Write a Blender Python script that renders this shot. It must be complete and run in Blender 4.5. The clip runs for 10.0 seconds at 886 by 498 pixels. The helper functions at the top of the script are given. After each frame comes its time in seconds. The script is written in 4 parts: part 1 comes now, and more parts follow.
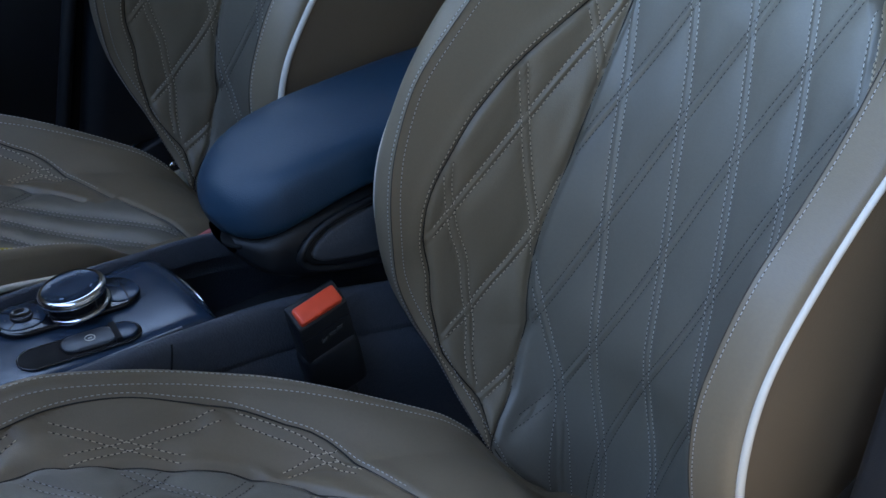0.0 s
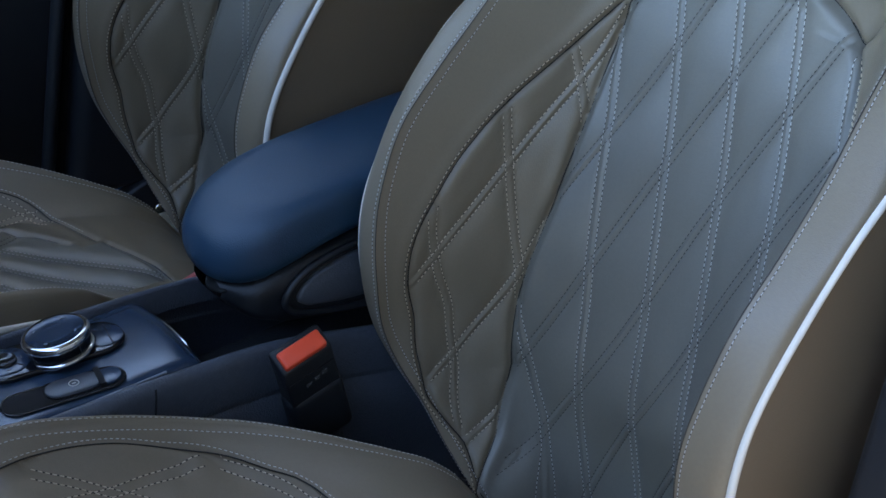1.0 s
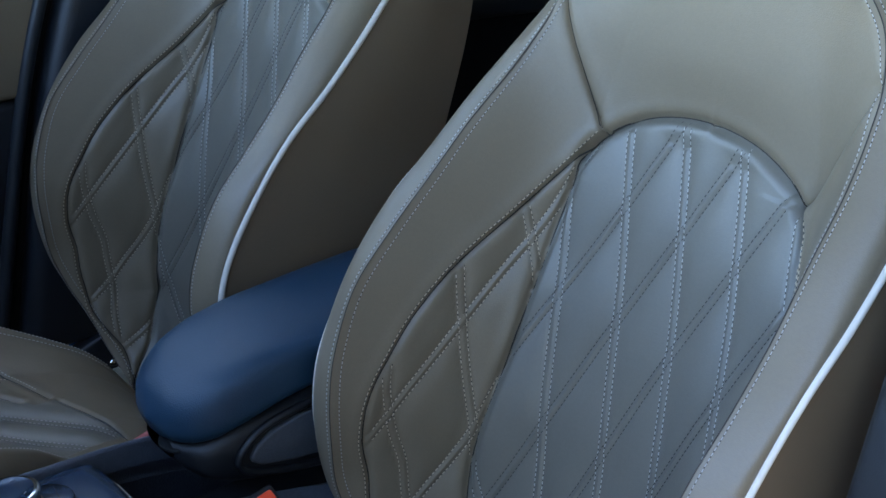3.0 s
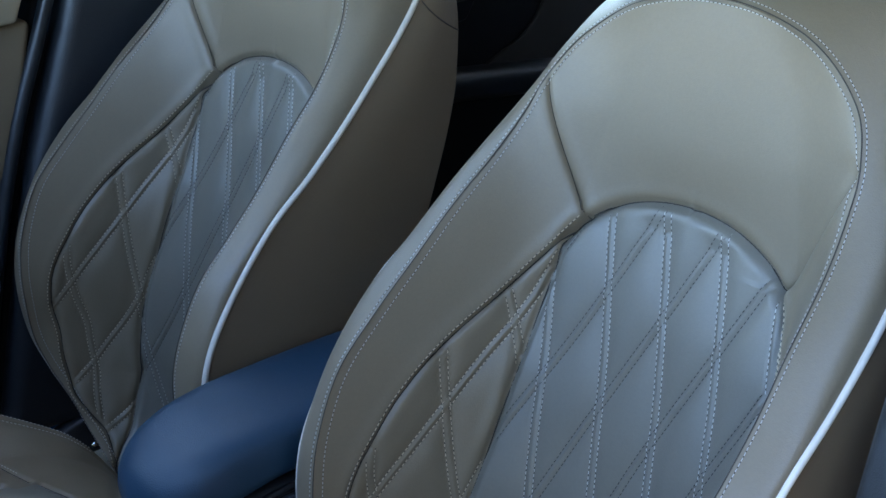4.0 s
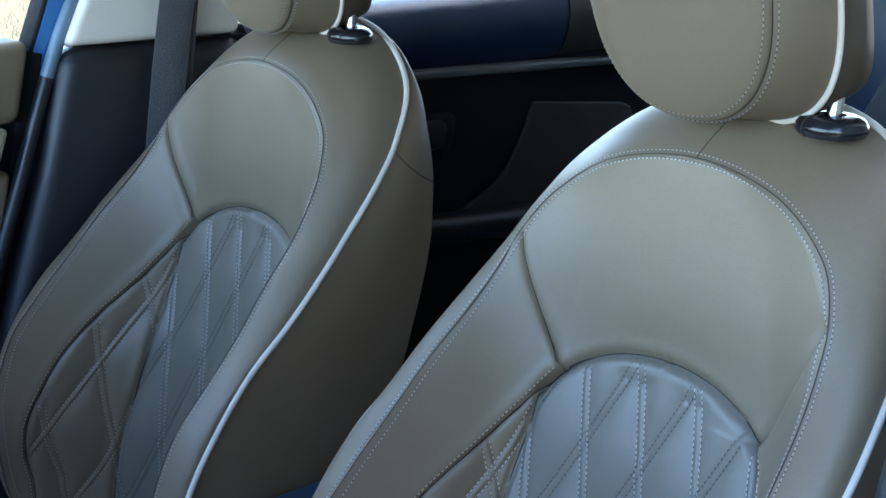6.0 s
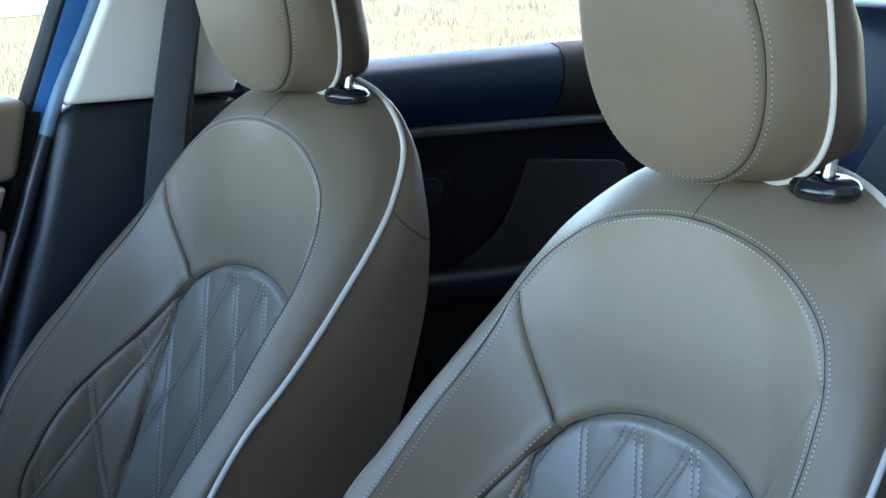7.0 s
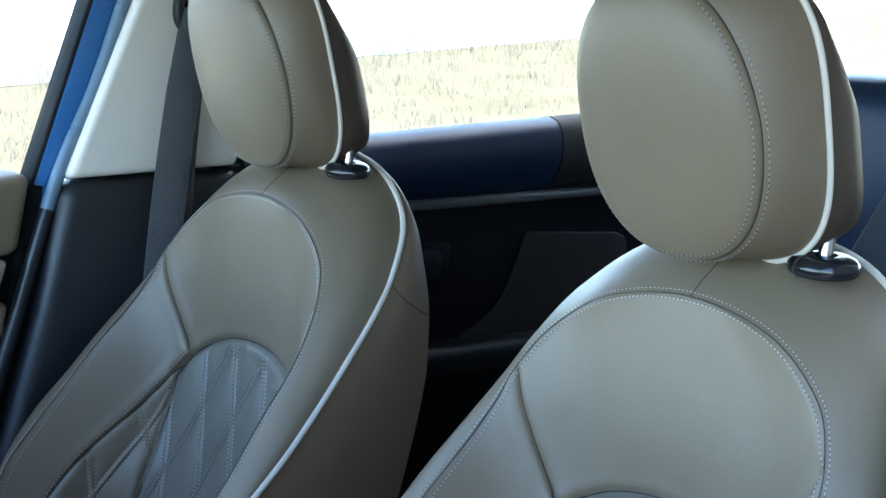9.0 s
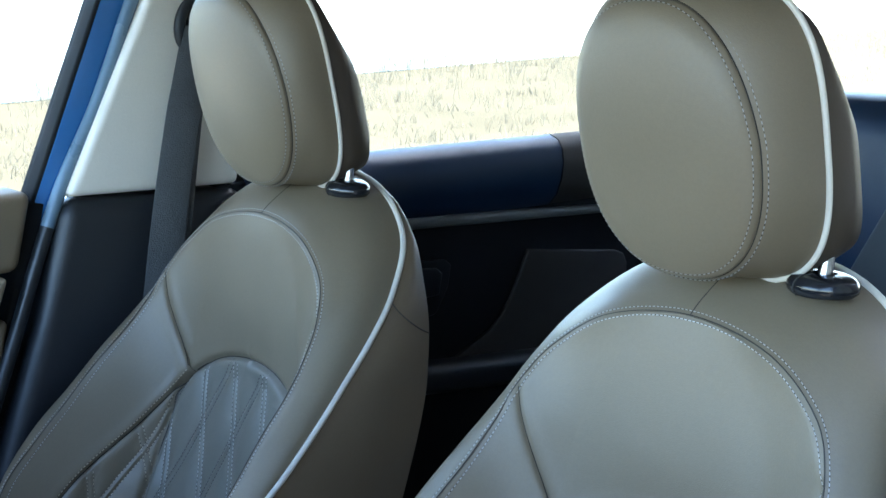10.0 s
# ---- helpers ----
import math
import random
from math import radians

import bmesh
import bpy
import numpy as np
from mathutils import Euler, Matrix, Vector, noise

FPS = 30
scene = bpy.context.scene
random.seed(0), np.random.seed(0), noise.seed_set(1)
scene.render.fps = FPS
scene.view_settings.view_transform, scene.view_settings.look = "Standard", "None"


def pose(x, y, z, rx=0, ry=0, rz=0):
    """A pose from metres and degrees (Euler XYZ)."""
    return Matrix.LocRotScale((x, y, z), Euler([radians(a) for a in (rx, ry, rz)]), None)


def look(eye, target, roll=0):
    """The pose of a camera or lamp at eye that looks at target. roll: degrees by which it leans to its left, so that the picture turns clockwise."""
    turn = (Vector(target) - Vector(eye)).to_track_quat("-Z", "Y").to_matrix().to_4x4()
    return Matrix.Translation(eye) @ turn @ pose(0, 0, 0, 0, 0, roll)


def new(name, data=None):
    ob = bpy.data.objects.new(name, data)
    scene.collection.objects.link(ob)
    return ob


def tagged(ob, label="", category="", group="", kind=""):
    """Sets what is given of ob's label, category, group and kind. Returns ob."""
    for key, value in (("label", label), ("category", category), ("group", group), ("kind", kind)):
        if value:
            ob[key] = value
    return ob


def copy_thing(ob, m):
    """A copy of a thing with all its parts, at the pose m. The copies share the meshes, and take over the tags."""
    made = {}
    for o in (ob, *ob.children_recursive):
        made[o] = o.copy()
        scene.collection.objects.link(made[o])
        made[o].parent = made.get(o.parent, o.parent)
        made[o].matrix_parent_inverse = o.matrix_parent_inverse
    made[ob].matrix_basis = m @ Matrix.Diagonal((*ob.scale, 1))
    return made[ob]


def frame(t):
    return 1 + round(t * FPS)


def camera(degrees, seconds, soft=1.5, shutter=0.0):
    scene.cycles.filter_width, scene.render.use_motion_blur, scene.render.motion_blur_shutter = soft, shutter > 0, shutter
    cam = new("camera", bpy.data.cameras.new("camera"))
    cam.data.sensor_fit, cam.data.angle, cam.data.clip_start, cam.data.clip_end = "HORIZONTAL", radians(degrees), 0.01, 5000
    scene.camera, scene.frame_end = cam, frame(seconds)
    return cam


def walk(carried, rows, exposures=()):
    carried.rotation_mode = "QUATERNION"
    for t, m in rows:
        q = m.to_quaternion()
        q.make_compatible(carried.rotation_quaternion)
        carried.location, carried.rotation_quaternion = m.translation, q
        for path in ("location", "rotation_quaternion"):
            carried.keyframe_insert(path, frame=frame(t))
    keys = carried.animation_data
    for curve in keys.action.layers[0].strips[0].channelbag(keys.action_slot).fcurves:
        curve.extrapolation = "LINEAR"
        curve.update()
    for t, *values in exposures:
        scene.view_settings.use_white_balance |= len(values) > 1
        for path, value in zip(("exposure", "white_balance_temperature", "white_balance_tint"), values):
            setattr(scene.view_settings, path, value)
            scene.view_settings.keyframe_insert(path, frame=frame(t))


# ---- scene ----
cam = camera(35.48, 10.0)
walk(cam, [
    (0, pose(0.6065, -0.8023, 1.2798, 57.005, 0.853, 53.520)),
    (0.5, pose(0.6067, -0.8006, 1.2831, 57.621, 0.845, 53.335)),
    (1, pose(0.6075, -0.7990, 1.2872, 58.540, 0.687, 53.022)),
    (1.5, pose(0.6088, -0.7977, 1.2917, 59.723, 0.583, 52.628)),
    (2, pose(0.6100, -0.7967, 1.2966, 61.240, 0.444, 52.142)),
    (2.5, pose(0.6113, -0.7960, 1.3017, 62.807, 0.330, 51.726)),
    (4, pose(0.6166, -0.7981, 1.3173, 67.554, 0.050, 50.699)),
    (4.5, pose(0.6179, -0.7988, 1.3233, 68.977, 0.072, 50.430)),
    (5, pose(0.6200, -0.8000, 1.3300, 70.463, 0.000, 50.108)),
    (5.5, pose(0.6216, -0.8018, 1.3360, 71.798, 0.000, 49.838)),
    (7, pose(0.6251, -0.8107, 1.3487, 75.296, -0.147, 49.400)),
    (7.5, pose(0.6259, -0.8111, 1.3516, 76.119, -0.188, 49.407)),
    (8, pose(0.6259, -0.8114, 1.3547, 76.896, -0.187, 49.386)),
    (8.5, pose(0.6260, -0.8113, 1.3573, 77.551, -0.169, 49.392)),
    (9, pose(0.6260, -0.8114, 1.3592, 78.063, -0.230, 49.401)),
    (9.5, pose(0.6265, -0.8117, 1.3606, 78.430, -0.196, 49.407)),
    (10, pose(0.6273, -0.8118, 1.3617, 78.741, -0.238, 49.419)),
], [(0, 4.02, 6440, 9), (2.5, 4.18, 6340, 8), (4.5, 4.19, 6160, 7), (7.5, 4.16, 6000, 5), (10, 4.13, 5990, 4)])

# ---- world, sun, exposure ----
world = bpy.data.worlds.new("daylight")
scene.world = world
world.use_nodes = True
wn = world.node_tree.nodes
sky = wn.new("ShaderNodeTexSky")
sky.sky_type = "NISHITA"
sky.sun_disc = False
SUN_EL, SUN_AZ = radians(60), radians(4)
sky.sun_elevation, sky.sun_rotation = SUN_EL, SUN_AZ
world.node_tree.links.new(sky.outputs[0], wn["Background"].inputs[0])
wn["Background"].inputs[1].default_value = 0.115
sun_data = bpy.data.lights.new("sun", "SUN")
sun_data.energy, sun_data.angle, sun_data.color = 2.7, radians(0.5), (1.0, 0.95, 0.87)
sun = new("sun", sun_data)
sun_dir = Vector((math.sin(SUN_AZ) * math.cos(SUN_EL), math.cos(SUN_AZ) * math.cos(SUN_EL), math.sin(SUN_EL)))
sun.matrix_world = look(sun_dir * 30, (0, 0, 0))


# ---- mesh helpers ----
def spline(ts, vs):
    """Smooth curve through the values vs at ts (scalars or rows)."""
    ts, vs = np.array(ts, float), np.array(vs, float)
    h = np.diff(ts)
    sl = (np.diff(vs, axis=0).T / h).T
    m = np.zeros_like(vs)
    m[0], m[-1] = sl[0], sl[-1]
    for i in range(1, len(ts) - 1):
        m[i] = (sl[i - 1] * h[i] + sl[i] * h[i - 1]) / (h[i] + h[i - 1])

    def at(t):
        t = np.clip(np.asarray(t, float), ts[0], ts[-1])
        i = np.clip(np.searchsorted(ts, t) - 1, 0, len(h) - 1)
        k = (t - ts[i]) / h[i]
        a, b = vs[i], vs[i + 1]
        ma, mb, hh = m[i], m[i + 1], h[i]
        if vs.ndim > 1:
            k, hh = k[..., None], hh[..., None]
        return ((2 * k**3 - 3 * k**2 + 1) * a + (k**3 - 2 * k**2 + k) * hh * ma
                + (-2 * k**3 + 3 * k**2) * b + (k**3 - k**2) * hh * mb)
    return at


def mesh_of(name, verts, faces, material, smooth=True):
    me = bpy.data.meshes.new(name)
    me.from_pydata([tuple(map(float, v)) for v in verts], [], [tuple(map(int, f)) for f in faces])
    me.polygons.foreach_set("use_smooth", [smooth] * len(me.polygons))
    if material:
        me.materials.append(material)
    me.update()
    return me


def hang(name, me, parent, label=""):
    ob = new(name, me)
    ob.parent = parent
    if label:
        tagged(ob, label)
    return ob


def grid(P, close_u=False, close_v=False, flip=False):
    """Vertices and faces of a sheet of points P[i, j]."""
    n, m = P.shape[:2]
    i, j = np.meshgrid(np.arange(n if close_u else n - 1), np.arange(m if close_v else m - 1), indexing="ij")
    i, j = i.ravel(), j.ravel()
    i2, j2 = (i + 1) % n, (j + 1) % m
    q = np.stack([i * m + j, i2 * m + j, i2 * m + j2, i * m + j2], 1)
    return P.reshape(-1, 3), (q[:, ::-1] if flip else q)


def sheet(name, P, material, parent, label="", close_u=False, close_v=False, flip=False):
    v, f = grid(P, close_u, close_v, flip)
    return hang(name, mesh_of(name, v, f, material), parent, label)


def tube_points(path, radius, sides=8, closed=False, flat=1.0):
    """Points of a tube along a path; flat squeezes it along its second side."""
    path = np.asarray(path, float)
    t = np.gradient(path, axis=0)
    if closed:
        t = np.roll(path, -1, 0) - np.roll(path, 1, 0)
    t /= np.linalg.norm(t, axis=1)[:, None] + 1e-12
    a = np.zeros_like(t)
    ref = np.array([0.31, 0.17, 0.93])
    for i in range(len(t)):
        a[i] = ref - (ref @ t[i]) * t[i]
        a[i] /= np.linalg.norm(a[i]) + 1e-12
        ref = a[i]
    b = np.cross(t, a)
    w = np.linspace(0, 2 * np.pi, sides, endpoint=False)
    return path[:, None] + radius * (np.cos(w)[None, :, None] * a[:, None] + flat * np.sin(w)[None, :, None] * b[:, None])


def tube(name, path, radius, material, parent, label="", sides=8, closed=False):
    return sheet(name, tube_points(path, radius, sides, closed), material, parent, label, close_u=closed, close_v=True)


def bm_part(name, bm, material, parent, label="", smooth=True):
    me = bpy.data.meshes.new(name)
    bm.to_mesh(me)
    bm.free()
    me.polygons.foreach_set("use_smooth", [smooth] * len(me.polygons))
    me.materials.append(material)
    return hang(name, me, parent, label)


def box_bm(size, centre, bevel=0.0, segs=3, turn=None):
    bm = bmesh.new()
    bmesh.ops.create_cube(bm, size=1.0)
    bmesh.ops.scale(bm, vec=size, verts=bm.verts)
    if bevel:
        bmesh.ops.bevel(bm, geom=bm.edges[:], offset=bevel, segments=segs, profile=0.5, affect="EDGES")
    if turn is not None:
        bmesh.ops.transform(bm, matrix=turn, verts=bm.verts)
    bmesh.ops.translate(bm, vec=centre, verts=bm.verts)
    return bm


def box(name, size, centre, material, parent, label="", bevel=0.0, segs=3, turn=None):
    return bm_part(name, box_bm(size, centre, bevel, segs, turn), material, parent, label, smooth=bevel > 0 and segs > 2)


def thing(name, label, category, group="", kind=""):
    return tagged(new(name), label, category, group, kind)


def ring_loft(sections, n=48):
    """Closed rounded sections along y: (y, middle x, half width, low z, high z, roundness)."""
    w = np.linspace(0, 2 * np.pi, n, endpoint=False)
    c, s = np.cos(w), np.sin(w)
    P = []
    for y, x, hw, zl, zh, e in sections:
        P.append(np.stack([x + hw * np.sign(c) * np.abs(c) ** (2 / e), np.full(n, y), (zl + zh) / 2 + (zh - zl) / 2 * np.sign(s) * np.abs(s) ** (2 / e)], 1))
    return np.stack(P)


def smooth_sections(keys, n):
    """Sections between keyed ones."""
    ys = [k[0] for k in keys]
    f = spline(ys, [k[1:] for k in keys])
    y = np.linspace(ys[0], ys[-1], n)
    return [(a, *b) for a, b in zip(y, f(y))]


def extrude(name, outline, axis, lo, hi, material, parent, label="", bevel=0.0, segs=3):
    """A flat outline pushed along an axis from lo to hi."""
    bm = bmesh.new()
    order = {"x": lambda p, h: (h, p[0], p[1]), "y": lambda p, h: (p[0], h, p[1]), "z": lambda p, h: (p[0], p[1], h)}[axis]
    vs = [bm.verts.new(order(p, lo)) for p in outline]
    f = bm.faces.new(vs)
    r = bmesh.ops.extrude_face_region(bm, geom=[f])
    up = [v for v in r["geom"] if isinstance(v, bmesh.types.BMVert)]
    d = Vector(order((0, 0), hi)) - Vector(order((0, 0), lo))
    bmesh.ops.translate(bm, vec=d, verts=up)
    bmesh.ops.recalc_face_normals(bm, faces=bm.faces)
    if bevel:
        bmesh.ops.bevel(bm, geom=bm.edges[:], offset=bevel, segments=segs, profile=0.5, affect="EDGES")
    ob = bm_part(name, bm, material, parent, label, smooth=False)
    ob.data.polygons.foreach_set("use_smooth", [bevel > 0] * len(ob.data.polygons))
    return ob


def oval(cx, cy, length, width, turn=0.0, n=40):
    """Outline of a bar with round ends, along y."""
    r, h = width / 2, (length - width) / 2
    w = np.linspace(0, np.pi, n // 2)
    p = np.concatenate([np.stack([r * np.cos(w), h + r * np.sin(w)], 1), np.stack([-r * np.cos(w), -h - r * np.sin(w)], 1)])
    c, s = math.cos(turn), math.sin(turn)
    return [(cx + c * x - s * y, cy + s * x + c * y) for x, y in p]


def turned(name, prof, centre, material, parent, label="", n=64, squeeze=1.0, tilt=None):
    """A turned body from a profile of (radius, height)."""
    w = np.linspace(0, 2 * np.pi, n, endpoint=False)
    P = np.stack([np.stack([r * np.cos(w), squeeze * r * np.sin(w), np.full(n, h)], 1) for r, h in prof])
    if tilt is not None:
        P = P @ np.array(tilt.to_3x3()).T
    return sheet(name, P + np.array(centre), material, parent, label, close_v=True, flip=True)


# ---- materials ----
def mat(name, colour, rough=0.5, metal=0.0, grain=0.0, scale=300.0, vary=0.15, spec=0.5, coat=0.0, sheen=0.0, detail_scale=6.0, depth=0.001, crease=0.0):
    """Principled surface with mottled colour and roughness, and a fine grain relief."""
    m = bpy.data.materials.new(name)
    m.use_nodes = True
    nt = m.node_tree
    b = nt.nodes["Principled BSDF"]
    b.inputs["Roughness"].default_value = rough
    b.inputs["Metallic"].default_value = metal
    b.inputs["Specular IOR Level"].default_value = spec
    b.inputs["Coat Weight"].default_value = coat
    b.inputs["Sheen Weight"].default_value = sheen
    tc = nt.nodes.new("ShaderNodeTexCoord")
    n1 = nt.nodes.new("ShaderNodeTexNoise")
    n1.inputs["Scale"].default_value = detail_scale
    n1.inputs["Detail"].default_value = 5
    nt.links.new(tc.outputs["Object"], n1.inputs["Vector"])
    n2 = nt.nodes.new("ShaderNodeTexNoise")
    n2.inputs["Scale"].default_value = scale * 0.4
    n2.inputs["Detail"].default_value = 3
    nt.links.new(tc.outputs["Object"], n2.inputs["Vector"])
    mix = nt.nodes.new("ShaderNodeMix")
    mix.data_type = "FLOAT"
    mix.inputs[0].default_value = 0.35
    nt.links.new(n1.outputs[0], mix.inputs[2])
    nt.links.new(n2.outputs[0], mix.inputs[3])
    ramp = nt.nodes.new("ShaderNodeValToRGB")
    ramp.color_ramp.elements[0].position, ramp.color_ramp.elements[1].position = 0.3, 0.7
    ramp.color_ramp.elements[0].color = (*[c * (1 - vary) for c in colour], 1)
    ramp.color_ramp.elements[1].color = (*[min(1, c * (1 + vary)) for c in colour], 1)
    nt.links.new(mix.outputs[0], ramp.inputs[0])
    nt.links.new(ramp.outputs[0], b.inputs["Base Color"])
    rr = nt.nodes.new("ShaderNodeMapRange")
    rr.inputs[1].default_value, rr.inputs[2].default_value = 0.3, 0.7
    rr.inputs[3].default_value, rr.inputs[4].default_value = rough * 0.88, min(1, rough * 1.12)
    nt.links.new(n1.outputs[0], rr.inputs[0])
    nt.links.new(rr.outputs[0], b.inputs["Roughness"])
    if grain:
        vo = nt.nodes.new("ShaderNodeTexVoronoi")
        vo.inputs["Scale"].default_value = scale
        nt.links.new(tc.outputs["Object"], vo.inputs["Vector"])
        bu = nt.nodes.new("ShaderNodeBump")
        bu.inputs["Strength"].default_value = grain
        bu.inputs["Distance"].default_value = depth
        nt.links.new(vo.outputs["Distance"], bu.inputs["Height"])
        nt.links.new(bu.outputs[0], b.inputs["Normal"])
        if crease:
            mp = nt.nodes.new("ShaderNodeMapping")
            mp.inputs["Scale"].default_value = (1.0, 1.0, 3.5)
            nt.links.new(tc.outputs["Object"], mp.inputs["Vector"])
            n3 = nt.nodes.new("ShaderNodeTexNoise")
            n3.inputs["Scale"].default_value = 75
            n3.inputs["Detail"].default_value = 3
            n3.inputs["Roughness"].default_value = 0.62
            n3.inputs["Distortion"].default_value = 1.2
            nt.links.new(mp.outputs[0], n3.inputs["Vector"])
            b2 = nt.nodes.new("ShaderNodeBump")
            b2.inputs["Strength"].default_value = crease
            b2.inputs["Distance"].default_value = 0.002
            nt.links.new(n3.outputs[0], b2.inputs["Height"])
            nt.links.new(b2.outputs[0], bu.inputs["Normal"])
    return m


LEATHER = mat("taupe_leather", (0.168, 0.132, 0.086), 0.45, grain=0.22, scale=800, vary=0.09, depth=0.0005, crease=0.022, spec=0.58)
INSERT = mat("taupe_insert_leather", (0.150, 0.136, 0.108), 0.43, grain=0.25, scale=800, vary=0.10, depth=0.0005, crease=0.03, spec=0.70)
SHELL = mat("dark_taupe_shell", (0.052, 0.038, 0.026), 0.5, grain=0.2, scale=900, vary=0.08)
BACKING = mat("dark_taupe_vinyl", (0.155, 0.110, 0.068), 0.5, grain=0.2, scale=900, vary=0.08)
PIPING = mat("white_piping", (0.64, 0.59, 0.51), 0.5, vary=0.05)
SEAM = mat("dark_seam", (0.02, 0.018, 0.015), 0.8, vary=0.1)
THREAD = mat("pale_thread", (0.62, 0.60, 0.56), 0.7, vary=0.1)
THREAD_SEAM = mat("grey_seam_thread", (0.43, 0.41, 0.385), 0.7, vary=0.1)
THREAD_PALE = mat("cream_thread", (0.50, 0.475, 0.43), 0.7, vary=0.1)
THREAD_HEAD = mat("light_grey_thread", (0.33, 0.32, 0.315), 0.7, vary=0.1)
THREAD_TAN = mat("tan_thread", (0.52, 0.43, 0.31), 0.7, vary=0.1)
JOINT = mat("leather_joint", (0.045, 0.038, 0.030), 0.7, vary=0.1)
THREAD_DARK = mat("dark_thread", (0.025, 0.022, 0.02), 0.7, vary=0.1)
NAVY = mat("navy_soft_vinyl", (0.013, 0.040, 0.074), 0.50, grain=0.2, scale=700, vary=0.1)
BLACK = mat("black_plastic", (0.008, 0.0095, 0.012), 0.5, grain=0.2, scale=900, vary=0.15)
GLOSS = mat("gloss_black_plastic", (0.008, 0.009, 0.012), 0.12, vary=0.1)
SATIN = mat("satin_black_guide", (0.010, 0.011, 0.014), 0.20, vary=0.1)
POST = mat("brushed_steel_post", (0.50, 0.51, 0.53), 0.27, metal=1.0, vary=0.05)
CHROME = mat("chrome", (0.75, 0.76, 0.78), 0.08, metal=1.0, vary=0.02)
RED = mat("red_button", (0.85, 0.085, 0.035), 0.3, vary=0.06)
HEADLINER = mat("grey_headliner_cloth", (0.20, 0.195, 0.185), 0.9, grain=0.4, scale=500, vary=0.08)
CREAM = mat("cream_trim", (0.74, 0.70, 0.62), 0.6, grain=0.2, scale=600, vary=0.04)
DASH = mat("dark_dashboard_vinyl", (0.035, 0.036, 0.040), 0.6, grain=0.3, scale=600, vary=0.1)
GRIP = mat("pale_tan_vinyl", (0.30, 0.245, 0.165), 0.45, grain=0.2, scale=700, vary=0.06)
BEIGE = mat("beige_vinyl", (0.175, 0.134, 0.085), 0.5, grain=0.2, scale=700, vary=0.06)
DOORCARD = mat("black_door_vinyl", (0.006, 0.007, 0.009), 0.6, grain=0.2, scale=700, vary=0.1, spec=0.25)
FADED = mat("faded_red_button", (0.38, 0.09, 0.085), 0.5, vary=0.06)
LEDGE = mat("grey_ledge_vinyl", (0.105, 0.112, 0.110), 0.45, grain=0.2, scale=600, vary=0.1)
TRIMBLACK = mat("satin_black_trim", (0.016, 0.0180, 0.0215), 0.40, grain=0.25, scale=700, vary=0.15)
TAUPE_DOOR = mat("taupe_door_vinyl", (0.024, 0.019, 0.0145), 0.6, grain=0.2, scale=700, vary=0.06)
BLUE = mat("blue_car_paint", (0.038, 0.165, 0.42), 0.2, coat=1.0, vary=0.04)
PANEL = mat("satin_navy_panel", (0.020, 0.037, 0.066), 0.21, grain=0.05, scale=900, vary=0.12)
SIDE = mat("grained_black_vinyl", (0.060, 0.068, 0.082), 0.5, grain=0.5, scale=450, vary=0.2, depth=0.0006)
WALLVINYL = mat("grained_blue_black_vinyl", (0.066, 0.076, 0.096), 0.48, grain=0.8, scale=450, vary=0.2, depth=0.0006)
SWITCH = mat("satin_grey_switch", (0.03, 0.035, 0.045), 0.35, vary=0.1)
# RUBBER's seal again, with the reflected light put into its colour
SEAL_SHEEN = mat("seal_reflected_sheen", (0.14, 0.21, 0.28), 0.28, vary=0.1)
SWITCH_EDGE = mat("edge_highlight_and_marks", (0.25, 0.28, 0.33), 0.3, metal=0.6, vary=0.05)
MATT = mat("matt_black_rubber", (0.010, 0.011, 0.012), 0.8, spec=0.2, vary=0.1)
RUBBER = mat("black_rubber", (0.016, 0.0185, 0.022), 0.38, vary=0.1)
NAVY_DOOR = mat("navy_door_vinyl", (0.006, 0.018, 0.044), 0.36, grain=0.2, scale=700, vary=0.1, spec=0.35)
WEB = mat("grey_belt_webbing", (0.046, 0.048, 0.050), 0.75, grain=0.7, scale=600, vary=0.35, detail_scale=14)
YELLOW = mat("yellow_tag", (0.45, 0.33, 0.06), 0.6, vary=0.08)
GREYPANEL = mat("blue_grey_vinyl", (0.030, 0.038, 0.046), 0.6, grain=0.2, scale=600, vary=0.08)
VOID = mat("recess_shade_and_joints", (0.003, 0.003, 0.004), 0.9, vary=0.2)
CARPET = mat("black_carpet", (0.010, 0.011, 0.013), 0.95, grain=0.6, scale=500, vary=0.3)
PLASTER = mat("added_wall_plaster", (0.062, 0.055, 0.048), 0.9, grain=0.4, scale=40, vary=0.2, detail_scale=1.5)
GRASS = mat("dry_grass_ground", (0.086, 0.076, 0.054), 0.95, vary=0.14, detail_scale=0.7, scale=5, spec=0.0)
ASPHALT = mat("added_dark_asphalt", (0.055, 0.054, 0.052), 0.85, grain=0.6, scale=120, vary=0.25, detail_scale=2, depth=0.004)
GRAVEL = mat("added_bounce_gravel", (0.26, 0.23, 0.18), 0.9, grain=0.6, scale=60, vary=0.2, detail_scale=2, depth=0.008, spec=0.2)
WATER = mat("pale_water", (0.05, 0.07, 0.08), 0.12, vary=0.1, detail_scale=0.05, scale=0.5)


def pane_material():
    """Lightly tinted car window glass."""
    m = bpy.data.materials.new("tinted_window_glass")
    m.use_nodes = True
    b = m.node_tree.nodes["Principled BSDF"]
    b.inputs["Base Color"].default_value = (0.80, 0.82, 0.81, 1)
    b.inputs["Transmission Weight"].default_value = 1.0
    b.inputs["Roughness"].default_value = 0.0
    b.inputs["IOR"].default_value = 1.45
    return m


PANE = pane_material()


